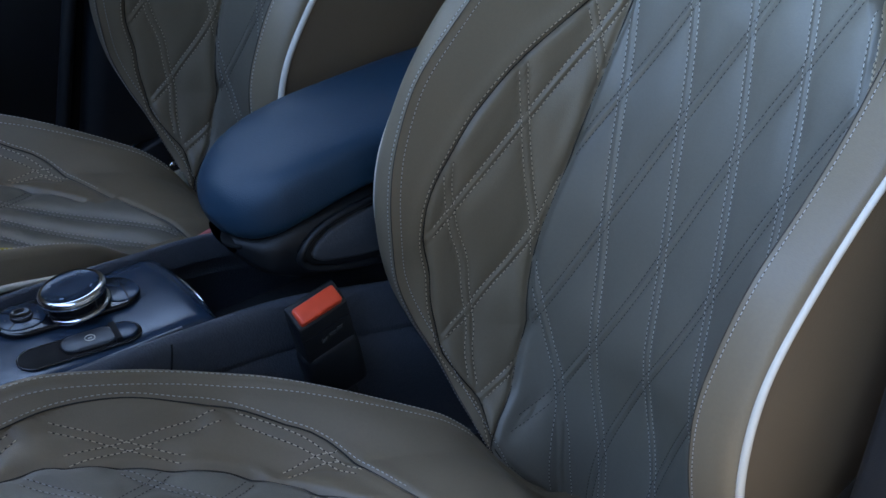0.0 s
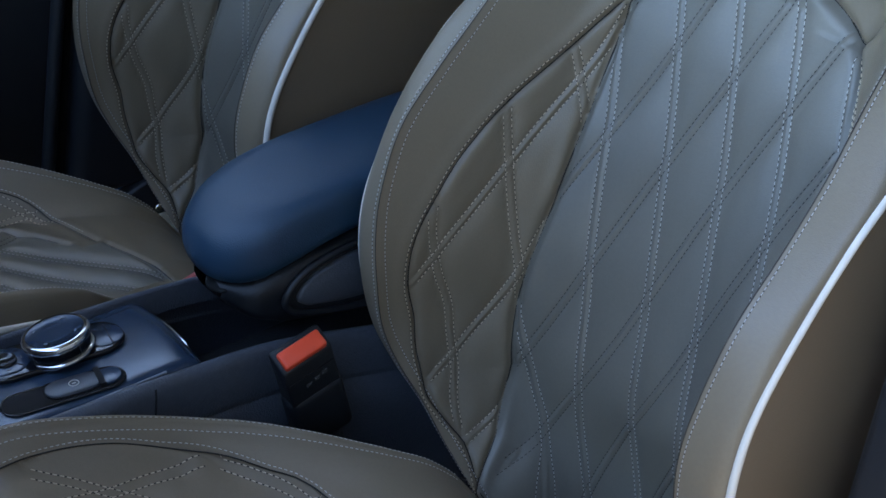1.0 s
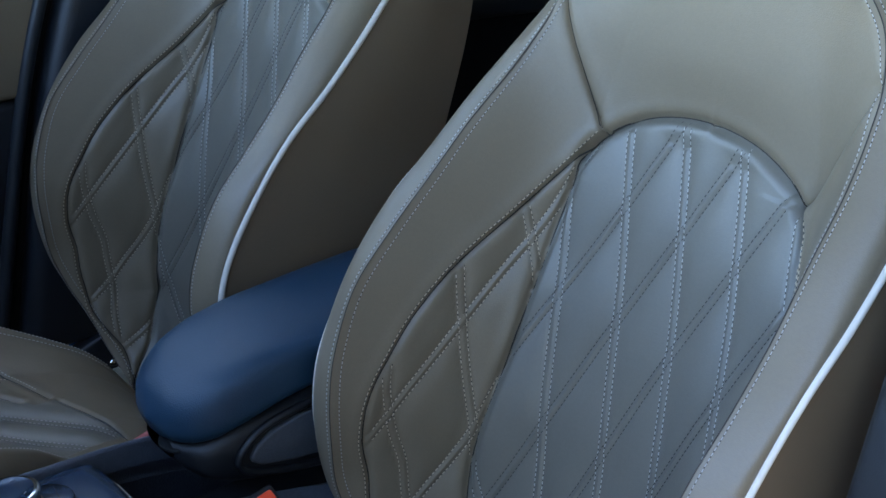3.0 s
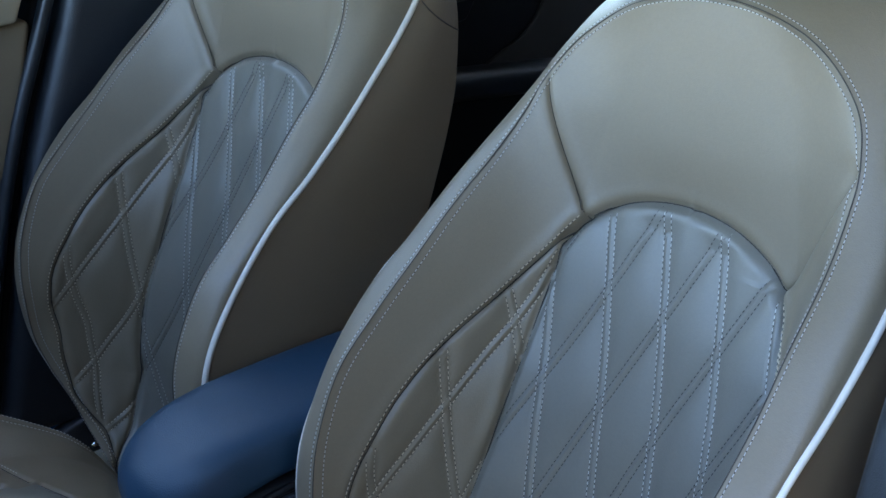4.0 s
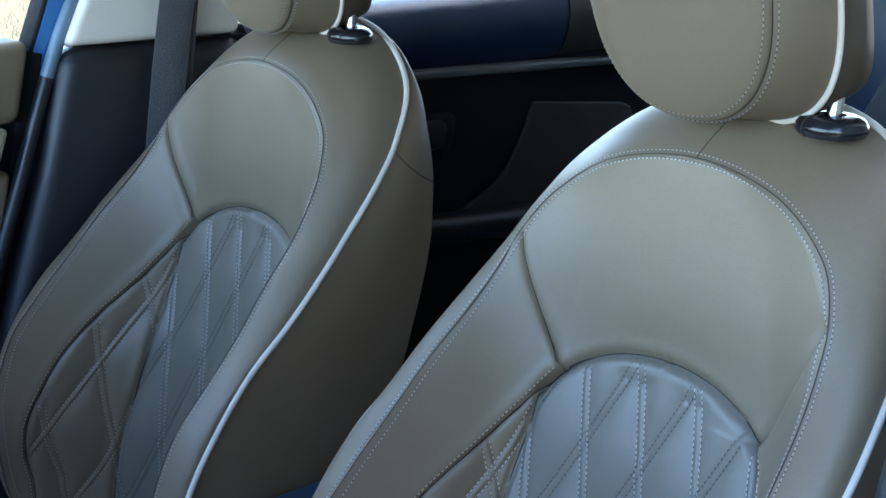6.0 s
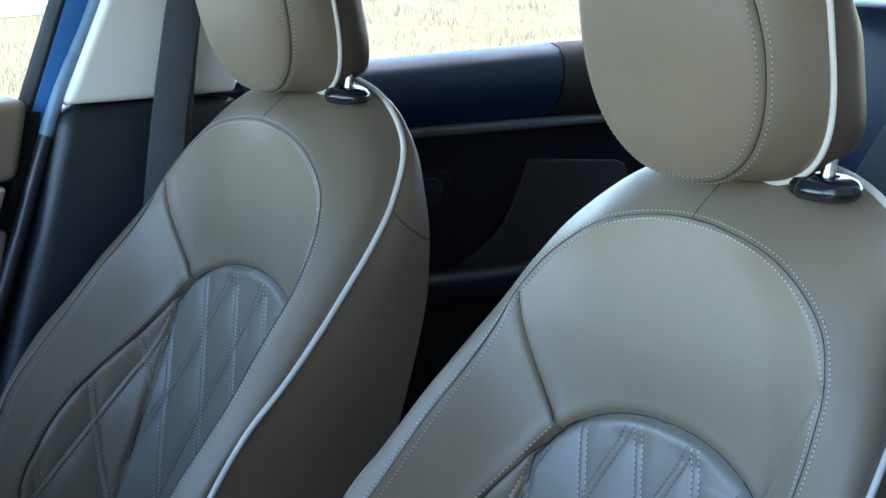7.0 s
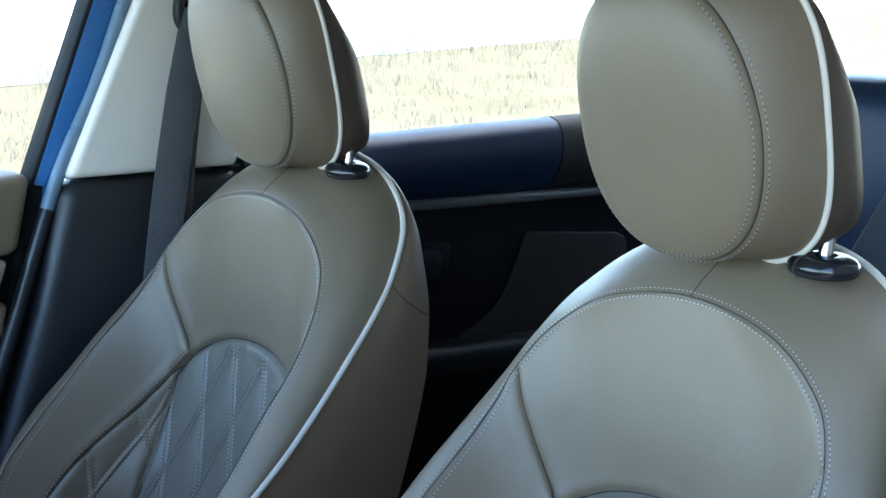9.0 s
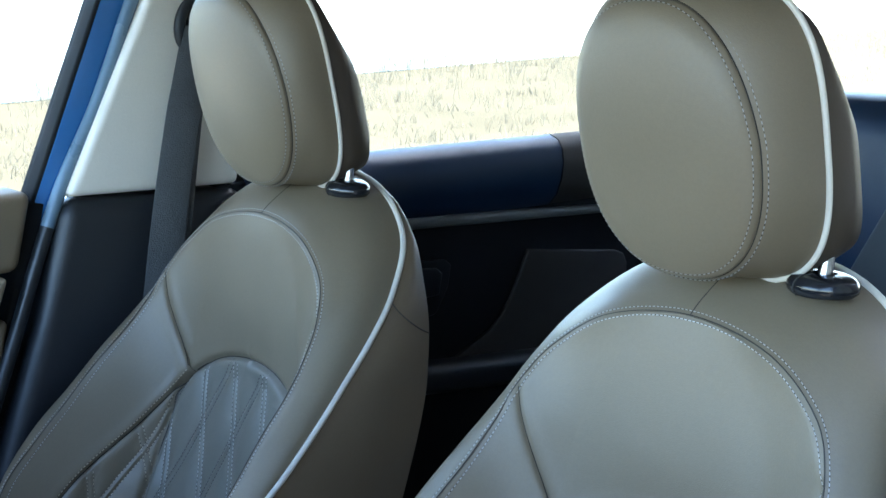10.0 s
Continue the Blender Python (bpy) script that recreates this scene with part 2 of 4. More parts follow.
def blade_material():
    """Thin dry grass that lets sunlight through."""
    m = mat("dry_grass_blades", (0.165, 0.146, 0.105), 0.9, vary=0.14, detail_scale=0.4, scale=3, spec=0.0)
    nt = m.node_tree
    tr = nt.nodes.new("ShaderNodeBsdfTranslucent")
    tr.inputs[0].default_value = (0.240, 0.209, 0.150, 1)
    mx = nt.nodes.new("ShaderNodeMixShader")
    mx.inputs[0].default_value = 0.5
    nt.links.new(nt.nodes["Principled BSDF"].outputs[0], mx.inputs[1])
    nt.links.new(tr.outputs[0], mx.inputs[2])
    nt.links.new(mx.outputs[0], nt.nodes["Material Output"].inputs[0])
    return m


BLADE = blade_material()


# ---- front seats ----
XC = -0.178          # middle of the driver's seat
GAP = 0.72           # distance between the seats

def half_curve(rows):
    """Half of a loop (u, y, z), up to its top at u = 0, which it meets level."""
    rows = np.array(rows, float)
    more = rows[-3:-1][::-1] * np.array([-1, 1, 1])
    f = spline(np.linspace(0, 1, 19).tolist() + [1 + 1 / 18, 1 + 2 / 18], np.concatenate([rows, more]))
    return lambda t: f(np.clip(t, 0, 1))


ridge = half_curve([
    (0.108, -0.050, 0.130), (0.120, -0.080, 0.240), (0.164, -0.100, 0.318), (0.187, -0.111, 0.365), (0.206, -0.127, 0.410), (0.2140, -0.141, 0.460), (0.2120, -0.147, 0.515),
    (0.2120, -0.1465, 0.570), (0.2155, -0.135, 0.620), (0.219, -0.1065, 0.680), (0.219, -0.060, 0.730), (0.2155, -0.015, 0.775),
    (0.209, 0.031, 0.825), (0.2015, 0.078, 0.870), (0.193, 0.1135, 0.912), (0.184, 0.137, 0.950), (0.157, 0.160, 0.992),
    (0.095, 0.1735, 1.033), (0.0, 0.181, 1.049)])
piping = half_curve([
    (0.150, -0.010, 0.130), (0.165, -0.030, 0.240), (0.200, -0.055, 0.315), (0.225, -0.080, 0.365), (0.243, -0.100, 0.410), (0.253, -0.120, 0.460), (0.256, -0.131, 0.520),
    (0.256, -0.126, 0.580), (0.255, -0.107, 0.630), (0.256, -0.068, 0.690), (0.257, -0.022, 0.745), (0.254, 0.035, 0.790),
    (0.249, 0.090, 0.838), (0.240, 0.140, 0.882), (0.228, 0.190, 0.925), (0.212, 0.235, 0.970), (0.178, 0.280, 1.030),
    (0.105, 0.300, 1.082), (0.0, 0.305, 1.097)])
rear_edge = half_curve([
    (0.180, 0.030, 0.130), (0.190, 0.040, 0.240), (0.200, 0.060, 0.315), (0.215, 0.075, 0.365), (0.230, 0.095, 0.410), (0.240, 0.115, 0.460), (0.245, 0.135, 0.520), (0.246, 0.160, 0.580), (0.245, 0.185, 0.630),
    (0.243, 0.212, 0.690), (0.240, 0.235, 0.745), (0.236, 0.254, 0.790), (0.231, 0.271, 0.838), (0.225, 0.281, 0.882), (0.217, 0.289, 0.925), (0.204, 0.293, 0.970), (0.172, 0.304, 1.026),
    (0.102, 0.316, 1.074), (0.0, 0.320, 1.088)])
ridge_t = np.linspace(0, 1, 400)
ridge_s = ridge(ridge_t)
ridge_u = lambda z: np.interp(z, ridge_s[:, 2], ridge_s[:, 0])
ridge_y = lambda z: np.interp(z, ridge_s[:, 2], ridge_s[:, 1])
ZS = [0.13, 0.24, 0.325, 0.40, 0.50, 0.60, 0.70, 0.80, 0.86, 0.92, 1.00, 1.05]
middle_y = spline(ZS, [0.012, 0.034, 0.038, 0.032, 0.055, 0.078, 0.106, 0.136, 0.152, 0.161, 0.173, 0.181])
edge_y = spline(ZS, [0.020, 0.010, -0.005, -0.010, 0.008, 0.045, 0.088, 0.125, 0.145, 0.157, 0.172, 0.181])
edge_u = spline([0.13, 0.189, 0.229, 0.261, 0.298, 0.341, 0.397, 0.46, 0.55, 0.64, 0.74, 0.80, 0.86, 0.92, 1.00, 1.05], [0.096, 0.106, 0.117, 0.128, 0.141, 0.152, 0.1575, 0.1600, 0.1500, 0.1455, 0.141, 0.134, 0.125, 0.112, 0.075, 0.01])
bolster_u = spline([0.13, 0.187, 0.24, 0.282, 0.311, 0.34, 0.372, 0.411, 0.468, 0.523, 0.59, 0.644, 0.694, 0.73, 0.772, 0.815],
                   [0.096, 0.105, 0.118, 0.138, 0.155, 0.172, 0.188, 0.200, 0.2045, 0.2030, 0.1990, 0.1950, 0.1850, 0.1705, 0.1490, 0.1205])
ARCH_Z, ARCH_H, ARCH_W = 0.775, 0.079, 0.138


def insert_u(z):
    """Half the width of the quilted middle panel at height z, 0 above its arch."""
    k = np.clip((z - ARCH_Z) / ARCH_H, 0, 1)
    return np.where(z < ARCH_Z, edge_u(z), ARCH_W * np.sqrt(1 - k**2))


ROUND = 0.003        # how far the bolster rounds off at its edge


def front_y(u, z):
    a, R = np.abs(u), np.maximum(ridge_u(z), 1e-4)
    e = np.maximum(np.minimum(edge_u(z), R * 0.8), 1e-5)
    k = np.clip((a - e) / (R - e), 0, 1)
    inner = middle_y(z) + (edge_y(z) - middle_y(z)) * np.clip(a / e, 0, 1) ** 2.2
    return np.where(a < e, inner, edge_y(z) + (ridge_y(z) - edge_y(z)) * (0.35 * k + 0.65 * k**2) + ROUND * np.clip((k - 0.8) / 0.2, 0, 1) ** 2)


def front_normal(u, z):
    d = 0.002
    yu = (front_y(u + d, z) - front_y(u - d, z)) / (2 * d)
    yz = (front_y(u, z + d) - front_y(u, z - d)) / (2 * d)
    n = np.stack([yu, -np.ones_like(yu), yz], -1)
    return n / np.linalg.norm(n, axis=-1)[..., None]


def near_line(P, line):
    """Distance from the points P to a polyline."""
    best = np.full(len(P), 9.0)
    for a, b in zip(line[:-1], line[1:]):
        d = b - a
        k = np.clip(((P - a) @ d) / (d @ d + 1e-12), 0, 1)
        best = np.minimum(best, np.linalg.norm(P - a - k[:, None] * d, axis=1))
    return best


def lay(line):
    """A polyline in (u, z) laid on the bare front."""
    return np.stack([line[:, 0], front_y(line[:, 0], line[:, 1]), line[:, 1]], 1)


# seams of the backrest, right half, in (u, z)
zz = np.linspace(0.135, 0.815, 74)
seam_bolster = np.stack([bolster_u(zz), zz], 1)
zz = np.linspace(0.135, ARCH_Z, 52)
ww = np.linspace(0, np.pi / 2, 30)
seam_insert = np.concatenate([np.stack([insert_u(zz), zz], 1), np.stack([ARCH_W * np.cos(ww), ARCH_Z + ARCH_H * np.sin(ww)], 1)])
shoulder_u = lambda z: 0.121 + 0.062 * np.clip((z - 0.814) / 0.131, 0, 1) ** 0.9
zz = np.linspace(0.814, 0.946, 16)
seam_shoulder = np.stack([shoulder_u(zz), zz], 1)
arch_line = seam_insert[50::2]
mirror = lambda line: line * np.array([-1, 1])

# quilting of the middle panel: two families of slanted lines; of the side panels: short crossing lines
lean_a = spline([0.13, 0.19, 0.24, 0.285, 0.325, 0.43, 0.50, 0.65, 0.87], [0.108, 0.106, 0.102, 0.093, 0.085, 0.078, 0.069, 0.047, -0.006])
lean_b = spline([0.13, 0.19, 0.24, 0.29, 0.337, 0.41, 0.52, 0.64, 0.75, 0.87], [-0.268, -0.263, -0.255, -0.2405, -0.2217, -0.184, -0.140, -0.092, -0.042, 0.012])
zq = np.linspace(0.14, 0.853, 120)
quilt_a = [np.stack([-0.026 + 0.0695 * k + lean_a(zq) + (k == -3) * 0.031 * np.clip((0.45 - zq) / 0.12, 0, 1), zq], 1) for k in range(-3, 4)]
quilt_b = [np.stack([0.041 + 0.0745 * k + lean_b(zq), zq], 1) for k in range(-2, 5)]
side_a = [spline(z, u) for z, u in (
    ([0.43, 0.458, 0.511, 0.569, 0.624, 0.70], [0.153, 0.157, 0.162, 0.169, 0.177, 0.189]),
    ([0.31, 0.322, 0.364, 0.416, 0.488, 0.544, 0.61], [0.156, 0.161, 0.177, 0.189, 0.194, 0.1955, 0.199]),
    ([0.64, 0.661, 0.693, 0.727, 0.75], [0.137, 0.143, 0.153, 0.163, 0.170]))]
side_b = [spline(z, u) for z, u in (
    ([0.50, 0.514, 0.565, 0.621, 0.667, 0.704, 0.738, 0.78], [0.204, 0.200, 0.188, 0.177, 0.167, 0.156, 0.146, 0.135]),
    ([0.37, 0.393, 0.427, 0.465, 0.498, 0.543, 0.58], [0.196, 0.190, 0.184, 0.172, 0.161, 0.150, 0.142]),
    ([0.305, 0.314, 0.337, 0.36], [0.156, 0.155, 0.152, 0.148]))]
side_z = ((0.43, 0.70), (0.31, 0.61), (0.64, 0.75), (0.50, 0.78), (0.37, 0.58), (0.305, 0.36))
side_quilt = [np.stack([f(np.linspace(*z, 40)), np.linspace(*z, 40)], 1) for f, z in zip(side_a + side_b, side_z)]


def dome(d):
    """Height of the padding at a distance d from a quilting line, 0 to 1."""
    return 1 - np.exp(-(np.maximum(d - 0.0044, 0) / 0.011) ** 1.5)


def front_point(u, z, lift=0.0):
    """Points of the backrest's front, with the quilting and the grooves of the seams."""
    q = np.stack([u, z], -1).reshape(-1, 2)
    u, z = q[:, 0], q[:, 1]
    P = np.stack([u, front_y(u, z), z], 1)
    M = P * np.array([1, 1, 1])
    M[:, 0] = np.abs(M[:, 0])
    a = np.abs(u)
    sink = np.zeros(len(q))
    for line, depth, wide in ((seam_bolster, 0.0034, 0.0026), (seam_insert, 0.0042, 0.0036), (seam_shoulder, 0.0016, 0.0022)):
        d = near_line(M, lay(np.concatenate([line[::2], line[-1:]])))
        sink += depth * np.exp(-(d / wide) ** 2) - 0.0009 * np.exp(-((d - 0.010) / 0.007) ** 2)
    inside = a < insert_u(z)
    d = near_line(M, lay(arch_line))
    above = (z > 0.814) & (a < shoulder_u(z))
    sink += 0.0075 * np.exp(-d / np.where(inside, 0.009, np.where(above, 0.022, 0.004))) * np.clip((z - 0.77) / 0.03, 0, 1)
    d = near_line(M, lay(seam_shoulder[::2]))
    sink += np.where(u > 0, 0.0090, 0.0016) * np.exp(-d / np.where(above, 0.016, 0.0035))
    d = near_line(M, np.concatenate([ridge_s[::6], ridge_s[-1:]]))
    sink += 0.0012 * np.exp(-(d / 0.0026) ** 2)
    mid = a < insert_u(z)
    dq, full = np.full(len(q), 1.0), np.ones(len(q))
    if mid.any():
        dm = np.full(mid.sum(), 1.0)
        fm = np.ones(mid.sum())
        for line in quilt_a + quilt_b:
            d = near_line(P[mid], lay(line[::6]))
            dm, fm = np.minimum(dm, d), fm * dome(d)
        dq[mid], full[mid] = dm, fm
    side = (~mid) & (a < bolster_u(z)) & (z < 0.812)
    if side.any():
        dm = np.full(side.sum(), 1.0)
        fm = np.ones(side.sum())
        for line in side_quilt:
            d = near_line(M[side], lay(line[::4]))
            dm, fm = np.minimum(dm, d), fm * dome(d)
        dq[side], full[side] = dm, fm
    pad = 0.0038
    puff = pad * full - 0.0009 * np.exp(-((dq - 0.0043) / 0.0013) ** 2) + 0.0012 * np.exp(-(dq / 0.0022) ** 2)
    sink += np.where(mid | side, pad - puff, 0.0)
    # soft creases and unevenness of worn leather
    uneven = np.array([noise.noise((7 * p[0], 7 * p[1], 9 * p[2])) * 0.0016 + noise.noise((28 * p[0], 28 * p[1], 22 * p[2] + 5)) * 0.0005 for p in P])
    return P + front_normal(u, z) * (lift - sink + uneven)[:, None]


def split(tri, phi):
    """Cuts triangles (n, 3, 2) along phi = 0: (inside, outside)."""
    v = phi(tri.reshape(-1, 2)).reshape(-1, 3)
    v = np.where(np.abs(v) < 1e-9, 1e-9, v)
    neg = (v < 0).sum(1)
    ins, outs = [tri[neg == 3]], [tri[neg == 0]]
    extra_in, extra_out = [], []
    for t, w in zip(tri[(neg == 1) | (neg == 2)], v[(neg == 1) | (neg == 2)]):
        lone = int(np.argmax(w < 0)) if (w < 0).sum() == 1 else int(np.argmax(w >= 0))
        a, b, c = t[lone], t[(lone + 1) % 3], t[(lone + 2) % 3]
        wa, wb, wc = w[lone], w[(lone + 1) % 3], w[(lone + 2) % 3]
        ab, ac = a + (b - a) * wa / (wa - wb), a + (c - a) * wa / (wa - wc)
        one, two = [(a, ab, ac)], [(ab, b, c), (ab, c, ac)]
        (extra_in if wa < 0 else extra_out).extend(one)
        (extra_out if wa < 0 else extra_in).extend(two)
    for lst, ex in ((ins, extra_in), (outs, extra_out)):
        if ex:
            lst.append(np.array(ex))
    return np.concatenate(ins), np.concatenate(outs)


def patch(name, tri, material, parent, label="", place=front_point):
    q, inv = np.unique(np.round(tri.reshape(-1, 2), 6), axis=0, return_inverse=True)
    f = inv.reshape(-1, 3)
    f = f[(f[:, 0] != f[:, 1]) & (f[:, 1] != f[:, 2]) & (f[:, 0] != f[:, 2])]
    return hang(name, mesh_of(name, place(q[:, 0], q[:, 1]), f, material), parent, label)


def full_loop(curve, n=241):
    """A half curve (u, y, z) mirrored to a run from the lower left over the top to the lower right."""
    t = 1 - np.abs(np.linspace(-1, 1, n))
    p = curve(t)
    p[:, 0] *= np.sign(np.linspace(-1, 1, n))
    return p


def stitches(name, paths, material, parent, length=0.0035, pitch=0.0056, width=0.0009, height=0.0008, label="", phase=0.5):
    """Single thread stitches as small rounded bars along paths of (points, normals)."""
    V, F = [], []
    for pts, nor in paths:
        seg = np.linalg.norm(np.diff(pts, axis=0), axis=1)
        s = np.concatenate([[0], np.cumsum(seg)])
        for c in np.arange(pitch * phase, s[-1] - pitch * 0.4, pitch):
            at = lambda x, arr: np.array([np.interp(x, s, arr[:, k]) for k in range(3)])
            a, b, n = at(c - length / 2, pts), at(c + length / 2, pts), at(c, nor)
            t = b - a
            t /= np.linalg.norm(t) + 1e-12
            n = n / np.linalg.norm(n)
            w = np.cross(t, n) * width / 2
            m = (a + b) / 2
            base = len(V)
            V += [a, m + w, b, m - w, m + w * 0.9 + (a - m) * 0.75, m - w * 0.9 + (a - m) * 0.75,
                  m + w * 0.9 + (b - m) * 0.75, m - w * 0.9 + (b - m) * 0.75]
            V += [a * 0.8 + b * 0.2 + n * height, a * 0.2 + b * 0.8 + n * height]
            o = base
            F += [(o, o + 4, o + 8), (o, o + 8, o + 5), (o + 4, o + 6, o + 9, o + 8), (o + 5, o + 8, o + 9, o + 7),
                  (o + 6, o + 2, o + 9), (o + 2, o + 7, o + 9)]
    if not V:
        return None
    ob = hang(name, mesh_of(name, V, F, material), parent, label)
    ob["kind"] = "stuff"
    return ob


def on_front(line, lift=0.0004):
    u, z = line[:, 0], line[:, 1]
    return front_point(u, z, lift), front_normal(u, z)


def beside(line, off):
    """A polyline shifted sideways by off."""
    t = np.gradient(line, axis=0)
    t /= np.linalg.norm(t, axis=1)[:, None] + 1e-12
    return line + off * np.stack([t[:, 1], -t[:, 0]], 1)


def runs(line, keep):
    """The stretches of a line whose points are kept."""
    out, run = [], []
    for p, k in zip(line, keep):
        if k:
            run.append(p)
        else:
            if len(run) > 2:
                out.append(np.array(run))
            run = []
    if len(run) > 2:
        out.append(np.array(run))
    return out


def make_backrest(seat):
    back = hang("backrest", None, seat)
    # front cover, cut into its panels along the seams
    t = np.concatenate([np.linspace(0, 0.94, 400), 1 - 0.06 * (1 - np.linspace(0, 1, 60)[1:]) ** 1.8])
    s = np.linspace(-1, 1, 320)
    s = np.sign(s) * (0.62 * np.abs(s) + 0.38 * (1 - (1 - np.abs(s)) ** 2))
    r = ridge(t)
    Q = np.stack([r[:, None, 0] * s[None], np.broadcast_to(r[:, None, 2], (len(t), len(s)))], -1)
    a, b, c, d = Q[:-1, :-1], Q[1:, :-1], Q[1:, 1:], Q[:-1, 1:]
    tri = np.concatenate([np.stack([a, d, c], 2).reshape(-1, 3, 2), np.stack([a, c, b], 2).reshape(-1, 3, 2)])
    ins, rest = split(tri, lambda q: np.where(q[:, 1] < ARCH_Z, np.abs(q[:, 0]) - insert_u(q[:, 1]),
                                             ARCH_W * (np.hypot(q[:, 0] / ARCH_W, (q[:, 1] - ARCH_Z) / ARCH_H) - 1)))
    top, low = split(rest, lambda q: np.where(q[:, 1] > 0.947, -0.02, np.where(q[:, 1] < 0.814, 0.05, np.abs(q[:, 0]) - shoulder_u(q[:, 1]))))
    inset, bol = split(low, lambda q: np.where(q[:, 1] > 0.815, np.abs(q[:, 0]) - 0.120 + (q[:, 1] - 0.815), np.abs(q[:, 0]) - bolster_u(q[:, 1])))
    patch("quilted_insert", ins, INSERT, back, "blue-grey sheened quilted leather middle panel")
    patch("shoulder_panel", top, LEATHER, back)
    for side in (-1, 1):
        patch("quilted_side_panel", inset[inset[:, :, 0].mean(1) * side > 0], LEATHER, back)
        patch("side_bolster", bol[bol[:, :, 0].mean(1) * side > 0], LEATHER, back)
    # gusset behind the ridge seam, white piping, side panel and rear
    R, Pp, K = full_loop(ridge) + np.array([0, ROUND, 0]), full_loop(piping), full_loop(rear_edge)
    k = np.linspace(0, 1, 17)[None, :, None]
    out = (R + Pp) / 2 - np.array([0, 0.16, 0.72])
    out[:, 1] *= 0.3
    out /= np.linalg.norm(out, axis=1)[:, None]
    G = R[:, None] * (1 - k) + Pp[:, None] * k + out[:, None] * (0.014 * np.sin(np.pi * k) + 0.001 * np.exp(-((k - 0.1) / 0.08) ** 2) - 0.0010 * np.exp(-(k / 0.05) ** 2))
    sheet("gusset", G, LEATHER, back, flip=True)
    tube("piping", Pp + out * 0.0013, 0.0038, PIPING, back, "white leather piping")
    out2 = np.stack([np.sign(K[:, 0]), 0 * K[:, 0], 0 * K[:, 0]], 1)
    S = Pp[:, None] * (1 - k) + K[:, None] * k + out2[:, None] * 0.008 * np.sin(np.pi * k) * np.minimum(1, np.abs(K[:, 0]) / 0.1)[:, None, None]
    sheet("side_panel", S, BACKING, back, "dark taupe seat side", flip=True)
    for side in (-1, 1):
        at = [(120 + side * (21 + 8 * j / 16), j) for j in range(17)]
        path = np.array([S[int(a), j] * (1 - a % 1) + S[int(a) + 1, j] * (a % 1) for a, j in at])
        tube("side_seam", path + np.array([side * 0.0002, 0, 0]), 0.0009, JOINT, back, sides=6)
    n = len(K) // 2 + 1
    L, Rr = K[:n], K[::-1][:n]
    kk2 = np.linspace(0, 1, 21)[None, :, None]
    Bk = L[:, None] * (1 - kk2) + Rr[:, None] * kk2 + np.array([0, 0.03, 0]) * np.sin(np.pi * kk2)
    sheet("rear_panel", Bk, BACKING, back)
    # stitching
    pale, dark, tan = [], [], []
    for lines, into in ((quilt_a, pale), (quilt_b, dark)):
        for line in lines:
            for off in (-0.0042, 0.0042):
                l2 = beside(line, off)
                for run in runs(l2, np.abs(l2[:, 0]) < insert_u(l2[:, 1]) - 0.003):
                    into.append(on_front(run))
    for line in side_quilt:
        for off in (-0.0044, 0.0044):
            run3 = shift3(line, off)
            for run in runs(run3, (run3[:, 0] > insert_u(run3[:, 1]) + 0.001) & (run3[:, 0] < bolster_u(np.minimum(run3[:, 1], 0.815)) - 0.0012)):
                tan += [on_front(run), on_front(mirror(run))]
    for m in (lambda l: l, mirror):
        tan.append(on_front(m(shift3(seam_bolster, 0.0055))))
    stitches("pale_stitching", pale, THREAD_PALE, back, width=0.0008, height=0.0008, label="pale contrast stitches")
    stitches("tan_stitching", tan, THREAD_TAN, back, width=0.0010, height=0.0009, label="tan stitches")
    stitches("needle_perforation", pale + tan, SEAM, back, length=0.0017, width=0.0011, height=0.0005, label="dark needle holes", phase=1.0)
    stitches("dark_stitching", dark, THREAD_DARK, back, label="dark stitches")
    line = ridge_s[4:-1][:, [0, 2]]
    line = np.concatenate([mirror(line), line[::-1]])
    inner = shift3(line, 0.0055)
    arc = np.concatenate([np.zeros((len(G), 1)), np.cumsum(np.linalg.norm(np.diff(G, axis=1), axis=2), axis=1)], 1)
    outer = np.array([[np.interp(0.0055, arc[i], G[i, :, c]) for c in range(3)] for i in range(len(G))])
    tip = np.cross(np.gradient(outer, axis=0), G[:, 4] - G[:, 0])
    tip /= np.linalg.norm(tip, axis=1)[:, None] + 1e-12
    tip *= np.sign((tip * (outer - np.array([0, 0.16, 0.72]))).sum(1))[:, None]
    edge = [on_front(inner, 0.0005), (outer + tip * 0.0005, tip)]
    stitches("seam_stitching", edge, THREAD_SEAM, back, pitch=0.0048, length=0.0033, width=0.0009, height=0.0007, label="pale double seam stitches")
    stitches("needle_perforation", edge, SEAM, back, pitch=0.0048, length=0.0013, width=0.0010, height=0.0004, label="dark needle holes", phase=1.0)
    tube("ridge_joint", lay(line) + front_normal(line[:, 0], line[:, 1]) * 0.0001, 0.0006, JOINT, back, sides=6)
    for m in (lambda l: l, mirror):
        for l in (seam_bolster, seam_shoulder, seam_insert):
            p, n = on_front(m(l), 0.0)
            tube("seam", p, 0.0005 if l is seam_shoulder else 0.0008, SEAM, back, sides=6)
    # short seam over the middle of the crown
    mid = len(R) // 2
    tube("crown_seam", G[mid, 0:16] - out[mid] * 0.0004, 0.0008, JOINT, back, sides=6)
    return back


def shift3(line, off):
    """A polyline on the front shifted sideways along the surface by off."""
    P = lay(line)
    t = np.gradient(P, axis=0)
    t /= np.linalg.norm(t, axis=1)[:, None] + 1e-12
    w = np.cross(t, front_normal(line[:, 0], line[:, 1]))
    w /= np.linalg.norm(w, axis=1)[:, None] + 1e-12
    return (P + off * w)[:, [0, 2]]


